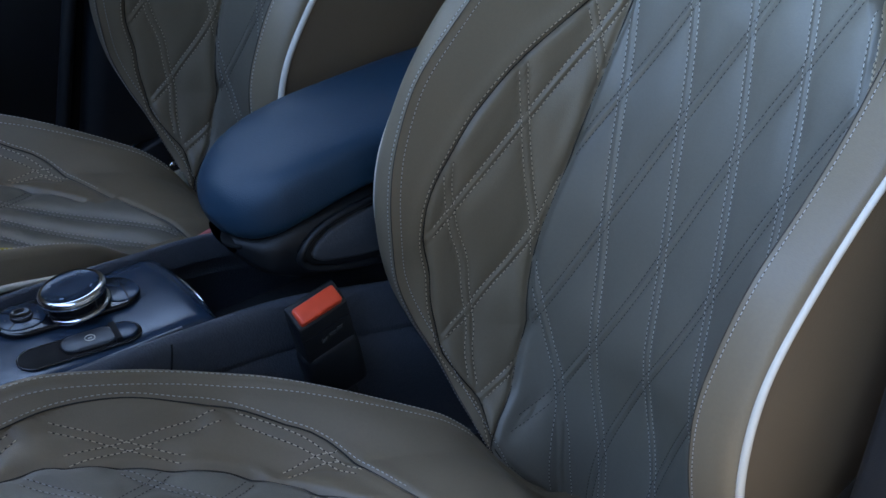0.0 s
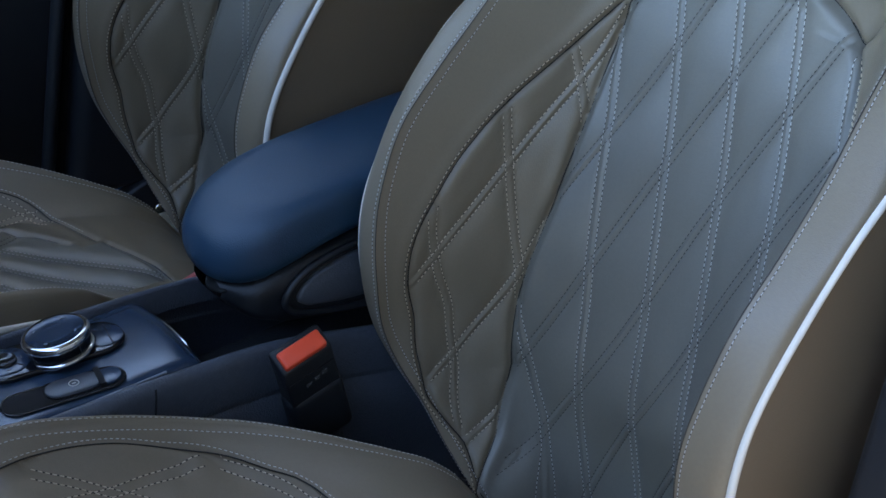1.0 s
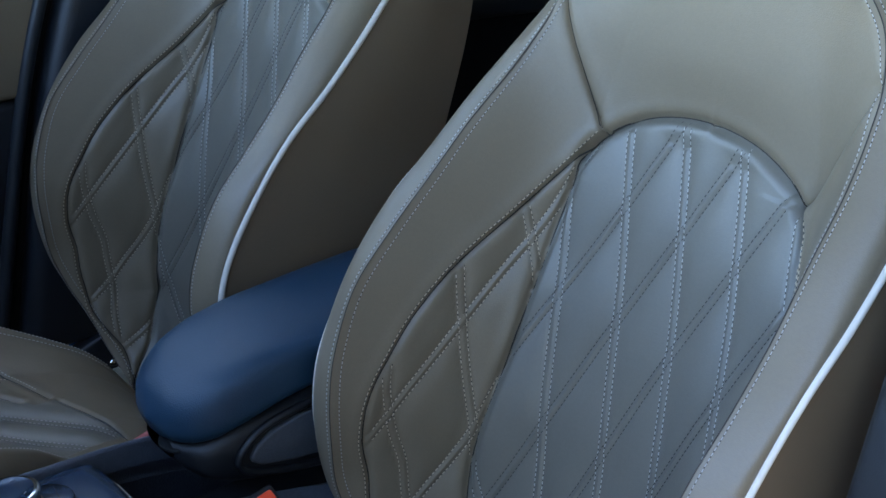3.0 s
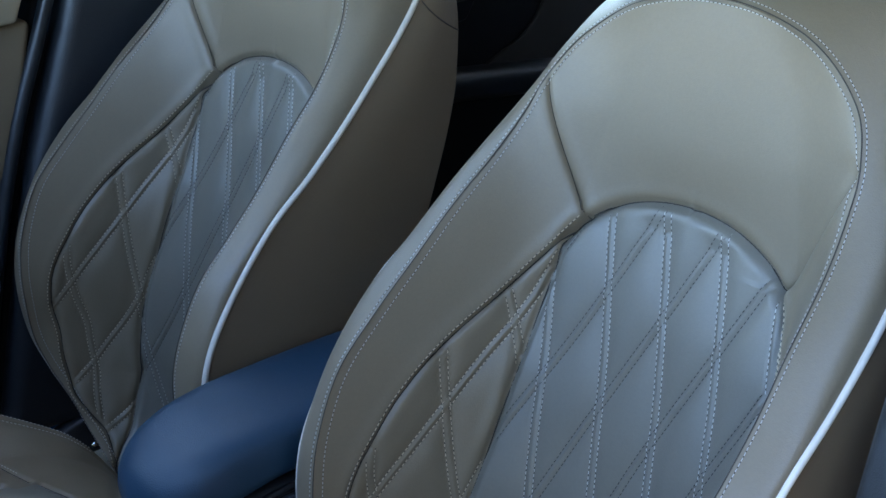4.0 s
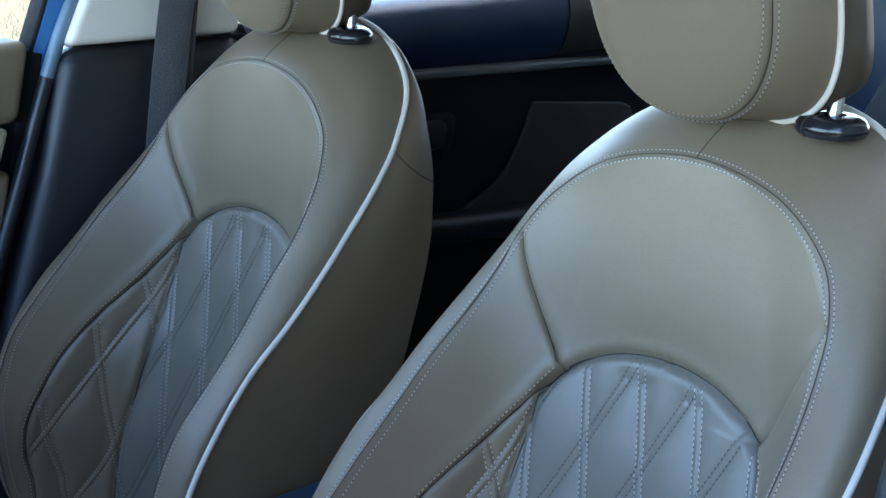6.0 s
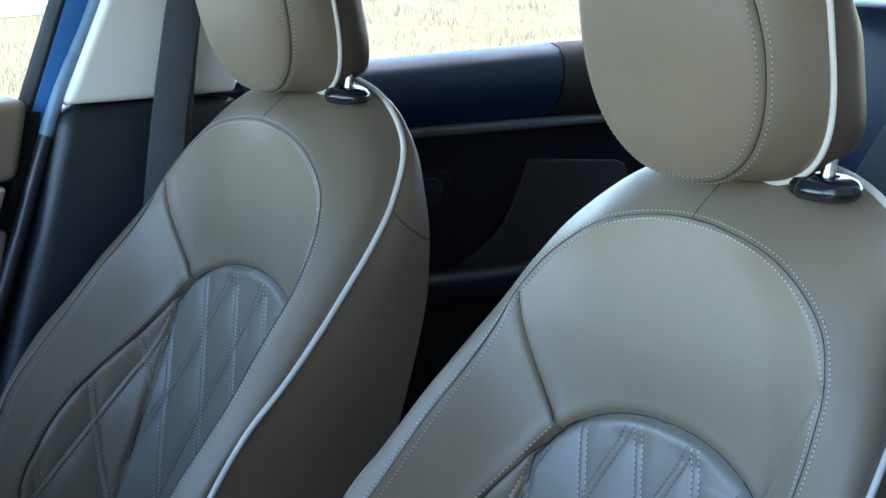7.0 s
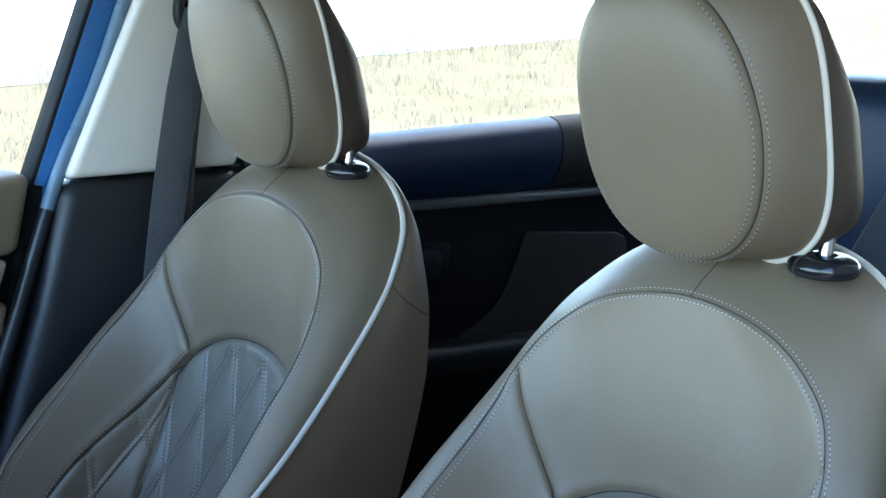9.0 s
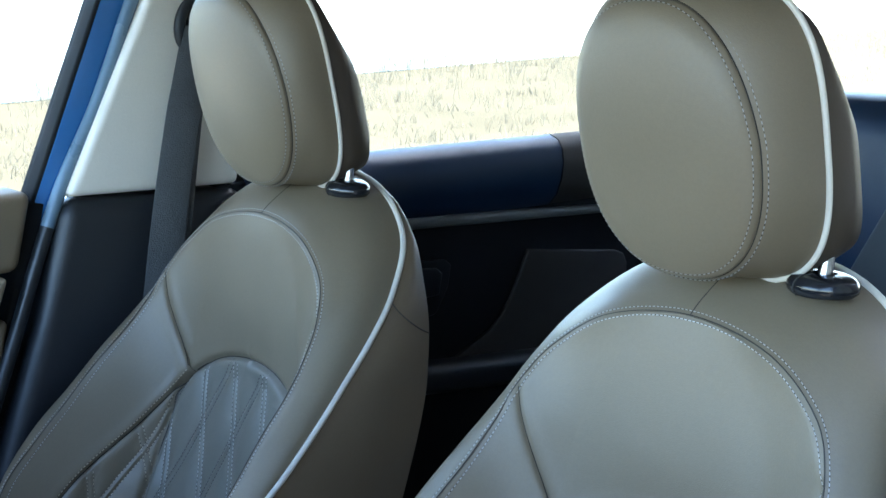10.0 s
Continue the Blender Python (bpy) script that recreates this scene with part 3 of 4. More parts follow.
hr_rings = [  # y, half width, half height, middle z, roundness
    (0.1195, 0.00001, 0.00001, 1.222, 2.1), (0.1198, 0.018, 0.022, 1.222, 2.1), (0.1210, 0.040, 0.05, 1.221, 2.15), (0.1245, 0.064, 0.080, 1.220, 2.2), (0.1310, 0.083, 0.106, 1.217, 2.3),
    (0.1390, 0.0945, 0.1220, 1.2155, 2.4), (0.1445, 0.0985, 0.1275, 1.2145, 2.4), (0.1470, 0.0995, 0.1287, 1.2145, 2.4), (0.1497, 0.0992, 0.1283, 1.2145, 2.4), (0.1515, 0.1012, 0.1305, 1.2155, 2.4),
    (0.157, 0.1060, 0.1330, 1.217, 2.4), (0.167, 0.1125, 0.1355, 1.221, 2.45), (0.182, 0.1185, 0.1385, 1.223, 2.6), (0.198, 0.1215, 0.1400, 1.222, 2.85), (0.212, 0.1220, 0.1405, 1.2215, 3.1)]
hr_back = [(0.212, 0.1215, 0.1400, 1.2215, 3.1), (0.217, 0.1230, 0.1380, 1.2195, 3.4), (0.226, 0.1255, 0.1290, 1.217, 4.0), (0.243, 0.1270, 0.1090, 1.201, 3.8), (0.260, 0.1230, 0.0860, 1.186, 4.2),
           (0.274, 0.1090, 0.0650, 1.177, 3.6), (0.284, 0.080, 0.040, 1.171, 2.8), (0.288, 0.03, 0.015, 1.169, 2.2), (0.2885, 0.00001, 0.00001, 1.169, 2.2)]
HR_LEAN = -0.215


def hr_ring(y, hw, hh, zc, e, n=128, soft=0.0):
    w = np.linspace(0, 2 * np.pi, n, endpoint=False)
    c, s = np.cos(w), np.sin(w)
    e = np.where((c < 0) & (s < 0) & (soft > 0), soft, e) if soft else e
    u = hw * np.sign(c) * np.abs(c) ** (2 / e)
    z = hh * np.sign(s) * np.abs(s) ** (2 / e)
    lead = np.clip((y - 0.15) / 0.06, 0, 1)
    mid = -0.0075 + 0.0035 * lead
    u = u * (1.04 - 0.04 * lead)
    u = u * (1 - np.where(u > 0, 1.0, 0.0) * (1 - lead) * 1.1 * np.clip(zc + z - 1.22, 0, 1))
    return np.stack([u + mid, y + HR_LEAN * (zc + z - 1.22), zc + z], 1)


def make_headrest(seat):
    head = hang("headrest", None, seat)
    front = np.stack([hr_ring(*r) for r in hr_rings[:9]])
    sheet("front_pad", front, LEATHER, head, close_v=True, flip=True)
    sheet("gusset", np.stack([hr_ring(*r) for r in hr_rings[8:]]), LEATHER, head, close_v=True, flip=True)
    sheet("rear_shell", np.stack([hr_ring(*r, soft=2.5) for r in hr_back]), SHELL, head, "dark taupe headrest back", close_v=True, flip=True)
    ring = hr_ring(0.212, 0.1235, 0.1420, 1.2215, 3.1)
    tube("piping", ring, 0.0031, PIPING, head, "white leather piping", closed=True)
    paths = []
    for y, hw, hh in ((0.1415, 0.0963, 0.1245), (0.1535, 0.1029, 0.1315)):
        r = hr_ring(y, hw, hh, 1.215, 2.4, 240)
        r = np.concatenate([r, r[:1]])
        nn = r - np.array([0, 0.20, 1.22])
        nn[:, 1] = -0.05
        paths.append((r + nn / np.linalg.norm(nn, axis=1)[:, None] * -0.0002, nn))
    jr = hr_ring(0.1497, 0.0992, 0.1283, 1.2145, 2.4)
    tube("seam", jr, 0.0008, SEAM, head, sides=6, closed=True)
    stitches("needle_perforation", paths, SEAM, head, length=0.0017, width=0.0011, height=0.0006, label="dark needle holes", phase=1.0)
    stitches("seam_stitching", paths, THREAD_HEAD, head, width=0.0012, height=0.0008, label="pale double seam stitches")
    for px, py in ((-0.045, 0.268), (0.097, 0.252)):
        tube("post", np.array([(px, py + 0.010 * k, 1.075 + 0.085 * k) for k in np.linspace(0, 1, 6)]), 0.0072, POST, head, "brushed steel headrest post", sides=20)
        prof = np.array([(0.0074, 0.0020), (0.0090, 0.0030), (0.0105, 0.0075), (0.0135, 0.0088), (0.0175, 0.0080), (0.0240, 0.0082), (0.0300, 0.0058), (0.0338, 0.0015), (0.0348, -0.003), (0.0335, -0.007), (0.030, -0.010)])
        w = np.linspace(0, 2 * np.pi, 48, endpoint=False)
        C = np.stack([np.stack([r * np.cos(w), r * 0.85 * np.sin(w), np.full_like(w, h)], 1) for r, h in prof])
        C = C + np.array([px, py, 1.087])
        collar = sheet("guide_collar", C, SATIN, head, "satin black headrest guide", close_v=True, flip=True)
        j = C[:, 33] + (C[:, 33] - np.array([px, py, 1.080])) * 0.01
        tube("joint", j, 0.0009, SEAM, collar, sides=5)
    return head


cu_y = [-0.68, -0.62, -0.55, -0.45, -0.35, -0.30, -0.25, -0.20, -0.15, -0.10, -0.04, 0.06]
cu_sink_y = [-0.68, -0.62, -0.55, -0.45, -0.35, -0.30, -0.25, -0.20, -0.15, -0.12, -0.095, -0.07, -0.04, 0.06]
cu_u = spline(cu_y, [0.205, 0.240, 0.252, 0.236, 0.208, 0.182, 0.155, 0.133, 0.120, 0.114, 0.110, 0.108])
cu_edge = spline(cu_sink_y, [0.452, 0.492, 0.500, 0.480, 0.445, 0.430, 0.408, 0.380, 0.345, 0.312, 0.272, 0.236, 0.198, 0.152])
cu_mid = spline(cu_sink_y, [0.425, 0.462, 0.458, 0.422, 0.384, 0.374, 0.367, 0.355, 0.328, 0.300, 0.262, 0.226, 0.187, 0.149])
cu_seam = spline([-0.68, -0.62, -0.57, -0.504, -0.46, -0.41, -0.364, -0.322, -0.283, -0.263, -0.254, -0.247], [0.170, 0.198, 0.209, 0.214, 0.209, 0.197, 0.181, 0.151, 0.112, 0.062, 0.029, 0.002])
cu_ins = spline([-0.68, -0.60, -0.548, -0.515, -0.467, -0.43, -0.385, -0.352, -0.33, -0.30, -0.28, -0.272], [0.14, 0.166, 0.167, 0.161, 0.152, 0.141, 0.126, 0.102, 0.078, 0.042, 0.012, 0.0])

cu_drop = spline(cu_y, [0.0, -0.006, -0.010, -0.007, 0.010, 0.042, 0.047, 0.045, 0.035, 0.02, 0.0, 0.0])


def cu_z(u, y):
    a, U = np.abs(u), cu_u(y)
    k = np.clip((a - 0.55 * U) / (0.40 * U), 0, 1)
    drop = np.where(u > 0, cu_drop(y), 0.0)
    rim = np.clip((a / U - 0.96) / 0.04, 0, 1) ** 2 * 0.006
    rim = rim - 0.005 * np.clip((a / U - 0.88) / 0.07, 0, 1)
    return cu_mid(y) + (cu_edge(y) - drop - cu_mid(y)) * k**1.4 - rim


def cu_lay(line, lift=0.0005):
    P = np.stack([line[:, 0], line[:, 1], cu_z(line[:, 0], line[:, 1])], 1)
    return P + np.array([0, 0, lift]), np.tile(np.array([0, 0, 1.0]), (len(P), 1))


yy = np.concatenate([np.linspace(-0.67, -0.29, 40), np.linspace(-0.288, -0.2475, 24)])
cu_seam_line = np.stack([cu_seam(yy), yy], 1)
yy = np.linspace(-0.67, -0.274, 44)
cu_ins_line = np.stack([cu_ins(yy), yy], 1)
cu_cross = [spline(np.linspace(0, 1, len(p)), p)(np.linspace(0, 1, 30)) for p in (
    ((0.204, -0.53), (0.185, -0.492), (0.173, -0.47), (0.158, -0.442), (0.149, -0.425)), ((0.170, -0.53), (0.173, -0.47), (0.177, -0.426), (0.178, -0.372)),
    ((0.174, -0.36), (0.153, -0.333), (0.122, -0.302), (0.078, -0.279)), ((0.112, -0.345), (0.115, -0.307), (0.108, -0.281)), ((0.180, -0.60), (0.196, -0.58), (0.204, -0.56)))]
yy = np.linspace(-0.66, -0.15, 90)
cu_fold = lambda u: -0.240 + 0.35 * u
uu = np.linspace(0.002, 0.135, 30)
cu_fold_line = np.stack([uu, cu_fold(uu)], 1)
cu_inside = lambda u, y: np.where(u <= 0, (y < -0.274) & (np.abs(u) < cu_ins(y) - 0.003), (y < cu_fold(u)) & (u < 0.78 * cu_u(y)))
cu_a = [np.stack([-0.036 + 0.067 * k + 0.9 * (yy + 0.36), yy], 1) for k in range(-3, 6)]
cu_b = [np.stack([0.010 + 0.067 * k - 0.55 * (yy + 0.36), yy], 1) for k in range(-3, 3)]
cu_b = [l[l[:, 0] < -0.01] for l in cu_b]
cu_a, cu_b = ([r for l in fam for r in runs(l, cu_inside(l[:, 0], l[:, 1])) if len(r) > 8] for fam in (cu_a, cu_b))
cu_long = cu_a + cu_b


def cu_point(u, y):
    P = np.stack([u, y, cu_z(u, y)], 1)
    M = P * np.array([-1, 1, 1])
    sink = np.zeros(len(u))
    for line, depth, wide in ((cu_seam_line, 0.0034, 0.003), (cu_ins_line, 0.0040, 0.004)):
        d = near_line(M, cu_lay(line[::2], 0)[0])
        sink += depth * np.exp(-(d / wide) ** 2) - 0.0009 * np.exp(-((d - 0.010) / 0.007) ** 2)
    d = near_line(P, cu_lay(cu_fold_line, 0)[0])
    sink += 0.0036 * np.exp(-(d / 0.0035) ** 2)
    ok = np.where(u <= 0, M[:, 0] < np.where(y < -0.247, cu_seam(y), 0), (y < cu_fold(u)) & (u < 0.80 * cu_u(y)))
    dq = np.full(len(u), 1.0)
    fm = np.ones(ok.sum())
    for line in cu_cross:
        fm *= dome(near_line(M[ok], cu_lay(line[::6], 0)[0]))
    for line in cu_long:
        fm *= dome(near_line(P[ok], cu_lay(np.concatenate([line[::5], line[-1:]]), 0)[0]))
    dq[ok] = fm
    sink += np.where(ok, 0.0060 * (1 - dq), 0)
    rim = np.abs(np.abs(u) / cu_u(y) - 0.933)
    sink += 0.0020 * np.exp(-(rim / 0.008) ** 2)
    uneven = np.array([noise.noise((8 * p[0], 8 * p[1], 3)) * 0.002 + noise.noise((30 * p[0], 30 * p[1], 7)) * 0.0006 for p in P])
    P[:, 2] += uneven - sink
    return P


def cu_on(line):
    P = cu_point(line[:, 0], line[:, 1])
    e = 0.002
    nx = (cu_z(line[:, 0] - e, line[:, 1]) - cu_z(line[:, 0] + e, line[:, 1])) / (2 * e)
    ny = (cu_z(line[:, 0], line[:, 1] - e) - cu_z(line[:, 0], line[:, 1] + e)) / (2 * e)
    n = np.stack([nx, ny, np.ones_like(nx)], 1)
    n /= np.linalg.norm(n, axis=1)[:, None]
    return P + n * 0.0004, n


def make_cushion(seat):
    cush = hang("cushion", None, seat)
    yy = np.linspace(-0.68, 0.055, 250)
    s = np.linspace(-1, 1, 200)
    Q = np.stack([cu_u(yy)[:, None] * s[None], np.broadcast_to(yy[:, None], (len(yy), len(s)))], -1)
    a, b, c, d = Q[:-1, :-1], Q[1:, :-1], Q[1:, 1:], Q[:-1, 1:]
    tri = np.concatenate([np.stack([a, d, c], 2).reshape(-1, 3, 2), np.stack([a, c, b], 2).reshape(-1, 3, 2)])
    ins, rest = split(tri, lambda q: np.where(q[:, 0] > 0, np.maximum(q[:, 0] - 0.80 * cu_u(q[:, 1]), q[:, 1] - cu_fold(q[:, 0])),
                                             np.where(q[:, 1] > -0.272, 0.05, np.abs(q[:, 0]) - cu_ins(q[:, 1]))))
    inset, bol = split(rest, lambda q: np.where((q[:, 1] > -0.247) | (q[:, 0] > 0), 0.05, np.abs(q[:, 0]) - cu_seam(q[:, 1])))
    patch("quilted_insert", ins, INSERT, cush, "quilted leather middle panel", cu_point)
    patch("quilted_side_panel", inset, LEATHER, cush, "", cu_point)
    patch("side_bolster", bol, LEATHER, cush, "", cu_point)
    k = np.linspace(0, 1, 27)[None, :, None]
    run = np.concatenate([Q[::-1, 0], Q[0], Q[:, -1]])
    top = cu_point(run[:, 0], run[:, 1])
    low = top * np.array([1.03, 1.0, 0]) + np.array([0, 0.02, 0.145])
    cen = np.stack([np.sign(top[:, 0]) * (np.abs(top[:, 0]) > 0.15), -1.0 * (np.abs(top[:, 0]) < 0.15), 0 * top[:, 0]], 1)
    D = top[:, None] * (1 - k) + low[:, None] * k + cen[:, None] * 0.018 * np.sin(np.pi * k**0.6)
    sheet("gusset", D[:, :3], LEATHER, cush, flip=True)
    sheet("side_panel", D[:, 2:], BACKING, cush, "dark taupe seat side", flip=True)
    fore = D[:, 2, 1] < -0.415
    tube("piping", (D[:, 2] + cen * 0.002)[fore], 0.004, PIPING, cush, "white leather piping")
    pale, tan = [], []
    edging = []
    for u_in in (0.952, 0.914):
        yl = np.linspace(-0.66, -0.12, 160)
        l = np.stack([cu_u(yl) * u_in, yl], 1)
        edging += [cu_on(l), cu_on(mirror(l))]
    l = beside(cu_seam_line, 0.0035)[:-5]
    edging += [cu_on(mirror(l))]
    for line in cu_cross:
        for off in (-0.0044, 0.0044):
            l = beside(line, off)
            tan += [cu_on(mirror(l))]
    dark = []
    for lines, into in ((cu_a, pale), (cu_b, dark)):
        for line in lines:
            for off in (-0.0042, 0.0042):
                into.append(cu_on(beside(line, off)))
    stitches("dark_stitching", dark, THREAD_DARK, cush, label="dark stitches")
    for l in (mirror(cu_seam_line[:-1]), mirror(cu_ins_line[:-2]), cu_fold_line):
        tube("seam", cu_point(l[:, 0], l[:, 1]), 0.0008, SEAM, cush, sides=6)
    stitches("tan_stitching", tan, THREAD_TAN, cush, pitch=0.0066, length=0.0043, width=0.0013, height=0.0010, label="tan stitches")
    stitches("needle_perforation", pale, SEAM, cush, length=0.0017, width=0.0011, height=0.0005, label="dark needle holes", phase=1.0)
    stitches("needle_perforation", tan, SEAM, cush, pitch=0.0066, length=0.0019, width=0.0014, height=0.0006, label="dark needle holes", phase=1.0)
    stitches("pale_stitching", pale, THREAD_HEAD, cush, width=0.0008, label="pale contrast stitches")
    stitches("seam_stitching", edging, THREAD_PALE, cush, width=0.0010, label="pale seam stitches")
    return cush


seat = thing("front_seat", "taupe leather front seat with diamond quilting and white piping", "car seat", "front seats")
make_backrest(seat)
make_headrest(seat)
make_cushion(seat)
seat.matrix_world = pose(XC, 0, 0)
TURN = radians(1.2)
far_seat = copy_thing(seat, pose(XC - GAP, 0.12 - 0.12 * math.cos(TURN) + 0.85 * math.sin(TURN), 0.85 - 0.12 * math.sin(TURN) - 0.85 * math.cos(TURN), 1.2))

for child in far_seat.children:
    if child.name.startswith("headrest"):
        child.matrix_local = pose(0, 0.220, 0) @ Matrix.Diagonal((1, 0.88, 1, 1)) @ pose(0, -0.212, 0)
    if child.name.startswith("cushion"):
        tag = spline([0, 0.5, 1], [(0.086, -0.432), (0.099, -0.397), (0.107, -0.372)])(np.linspace(0, 1, 20))
        P, N = cu_on(tag)
        sheet("tag", tube_points(P + N * 0.001, 0.0016, 8), YELLOW, child, "thin yellow tag edge", close_v=True)

cover = extrude("recliner_cover", [(-0.10, 0.20), (0.02, 0.20), (0.03, 0.27), (-0.01, 0.30), (-0.05, 0.265), (-0.10, 0.25)], "x", -0.315, -0.285, TRIMBLACK, far_seat, "black plastic recliner cover", bevel=0.006)
turned("bolt", [(0.00001, 0.004), (0.005, 0.0035), (0.006, 0.0)], (-0.262, -0.05, 0.228), CHROME, cover, "bright metal bolt", n=16, tilt=Matrix.Rotation(radians(90), 4, "Y"))

CX = -0.538          # middle of the car


# ---- ground ----
def ground_sheet():
    bm = bmesh.new()
    bmesh.ops.create_grid(bm, x_segments=40, y_segments=40, size=600)
    return tagged(bm_part("ground", bm, GRASS, None), "dry pale grass field in bright sun", "ground", kind="structure")


ground_sheet()
# dark ground added out of view to cut the bounce beside the car
bm = box_bm((5.4, 200, 0.02), (0.5, 0, 0.0))
tagged(bm_part("track", bm, ASPHALT, None, smooth=False), "unseen asphalt under the car, added to cut ground bounce", "track", kind="structure")
# unseen pale strip, added to bounce sun in through the far windows
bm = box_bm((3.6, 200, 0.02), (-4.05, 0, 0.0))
tagged(bm_part("verge", bm, GRAVEL, None, smooth=False), "unseen pale strip added to bounce sunlight into the far windows", "verge", kind="structure")
bm = box_bm((500, 1000, 0.02), (-259, -42, 0.0), turn=Matrix.Rotation(radians(12.4), 4, "Z"))
tagged(bm_part("water", bm, WATER, None, smooth=False), "bright pale water beyond the field", "water", kind="structure")



def grass_blades(n=39000):
    """Tufts of bent grass blades over the field beside the car."""
    rnd = np.random.default_rng(5)
    tufts = n // 13
    ty = rnd.uniform(1, 46, tufts)
    tx = -6.5 - rnd.random(tufts) * (7.5 + 0.22 * ty)
    k = np.repeat(np.arange(tufts), 13)
    m = len(k)
    base = np.stack([tx[k] + rnd.normal(0, 0.10, m), ty[k] + rnd.normal(0, 0.10, m), np.zeros(m)], 1)
    h = (rnd.uniform(0.04, 0.11, tufts)[k] + 0.012 * np.maximum(0, -9 - tx)[k] + 0.30 * (np.sin(ty * 1.7) * np.sin(ty * 0.61 + 1) > 0.35)[k] * np.clip((-10.5 - 0.16 * ty - tx) / 2.5, 0, 1)[k]) * rnd.uniform(0.6, 1.2, m)
    w = rnd.uniform(0, 2 * np.pi, m)
    side = np.stack([np.cos(w), np.sin(w), 0 * w], 1) * 0.0045
    lean = np.stack([rnd.normal(0, 0.3, m), rnd.normal(0, 0.3, m), np.ones(m)], 1) * h[:, None]
    V = np.stack([base - side, base + side, base + lean * 0.6 + side * 0.7, base + lean], 1).reshape(-1, 3)
    i = np.arange(m) * 4
    F = np.concatenate([np.stack([i, i + 1, i + 2], 1), np.stack([i, i + 2, i + 3], 1)])
    return tagged(hang("grass", mesh_of("grass", V, F, BLADE), None), "dry pale yellow grass tufts in sun", "grass", kind="stuff")


grass_blades()
# added out of view to block sky light from the open door side
wall = thing("wall_behind", "unseen dark wall added to block sky light from the near side", "wall", kind="structure")
box("wall_face", (0.3, 22.6, 7.2), (3.4, 8.2, 3.6), PLASTER, wall)

# ---- car shell ----
car = thing("car_body", "blue car body with cream pillar trim and black lower trim", "car")
box("floor_pan", (1.60, 3.6, 0.05), (CX, 0.55, 0.12), CARPET, car)
# roof is out of view; its front edge is set to limit sky light
box("headliner", (1.14, 2.98, 0.05), (CX, 0.79, 1.50), HEADLINER, car, bevel=0.015)
box("roof_skin", (1.38, 3.06, 0.03), (CX, 0.79, 1.545), BLUE, car, bevel=0.012, segs=4)
# unseen dashboard, added to keep windscreen light off the cushions
box("dashboard", (1.30, 0.47, 0.65), (CX, -1.035, 0.675), DASH, car, bevel=0.05, segs=4)
box("bulkhead", (1.35, 0.05, 0.75), (CX, -1.30, 0.55), BLACK, car)
box("tail_wall", (1.35, 0.05, 0.95), (CX, 2.32, 0.65), BLACK, car)


def slanted(name, foot, top, wide, thick, material, parent, label="", bevel=0.004):
    """A bar leaning in the plane of the car's side, from foot to top (x, y, z)."""
    a, b = Vector(foot), Vector(top)
    d = b - a
    up = d.normalized()
    side = Vector((1, 0, 0))
    fwd = up.cross(side).normalized()
    m = Matrix((side, fwd, up)).transposed().to_4x4()
    return box(name, (thick, wide, d.length), (a + b) / 2, material, parent, label, bevel=bevel, turn=m)


# unseen rails and windscreen pillars, added to block sun and sky
box("cant_rail", (0.10, 3.01, 0.07), (-1.175, 0.795, 1.505), CREAM, car, bevel=0.015)
box("near_cant_rail", (0.10, 3.01, 0.07), (0.099, 0.795, 1.505), CREAM, car, bevel=0.015)
slanted("front_pillar", (-1.215, -1.26, 0.98), (-1.185, -0.79, 1.49), 0.09, 0.07, BLACK, car, "black windscreen pillar")
slanted("near_front_pillar", (0.139, -1.26, 0.98), (0.109, -0.79, 1.49), 0.11, 0.07, BLACK, car, "black windscreen pillar")

# pillar between the doors
extrude("pillar_trim_upper", [(0.050, 1.046), (0.335, 1.040), (0.350, 1.48), (0.262, 1.48), (0.186, 1.322)], "x", -1.25, -1.195, CREAM, car, "cream upper pillar trim", bevel=0.012, segs=4)
extrude("pillar_trim_lower", [(0.046, 1.041), (0.345, 1.035), (0.40, 0.25), (-0.16, 0.25), (-0.075, 0.66), (-0.005, 0.86)], "x", -1.26, -1.192, TRIMBLACK, car, "black lower pillar trim", bevel=0.026, segs=6)
seal = np.array([(-1.222, 0.243, 1.48), (-1.222, 0.176, 1.322), (-1.222, 0.112, 1.172), (-1.220, 0.045, 1.046), (-1.213, -0.030, 0.86), (-1.213, -0.100, 0.66), (-1.213, -0.185, 0.30)])
tt = np.linspace(0, 1, len(seal))
seal = spline(tt, seal)(np.linspace(0, 1, 60))
# one seal: the upper run's blue-grey is reflected light put into the colour
sheet("door_seal", tube_points(seal[:33], 0.0115, 16, flat=0.9), SEAL_SHEEN, car, "rubber door seal, reflected light put in as blue-grey", close_v=True)
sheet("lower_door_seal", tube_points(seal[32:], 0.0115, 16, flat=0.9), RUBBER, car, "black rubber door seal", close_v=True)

extrude("pillar_core", [(0.08, 0.28), (0.085, 1.05), (0.262, 1.48), (0.33, 1.48), (0.33, 0.28)], "x", -1.277, -1.252, BLACK, car)
# near side, unseen: shading pillar behind the driver's seat, sill and the open door
extrude("near_pillar", [(0.06, 1.05), (0.33, 1.05), (0.40, 0.25), (-0.12, 0.25), (-0.04, 0.70)], "x", 0.135, 0.20, BLACK, car, "black pillar trim", bevel=0.012)
extrude("near_pillar_top", [(0.09, 1.055), (0.33, 1.055), (0.35, 1.50), (0.26, 1.50)], "x", 0.09, 0.16, CREAM, car, "cream pillar trim", bevel=0.012)
# sill coloured beige to bounce warm light onto the seat side
box("sill", (0.14, 2.2, 0.14), (0.16, -0.3, 0.24), BEIGE, car, "unseen sill, made beige to bounce warm light", bevel=0.02)
ndoor = thing("open_door", "black inside of the opened driver's door", "car door")
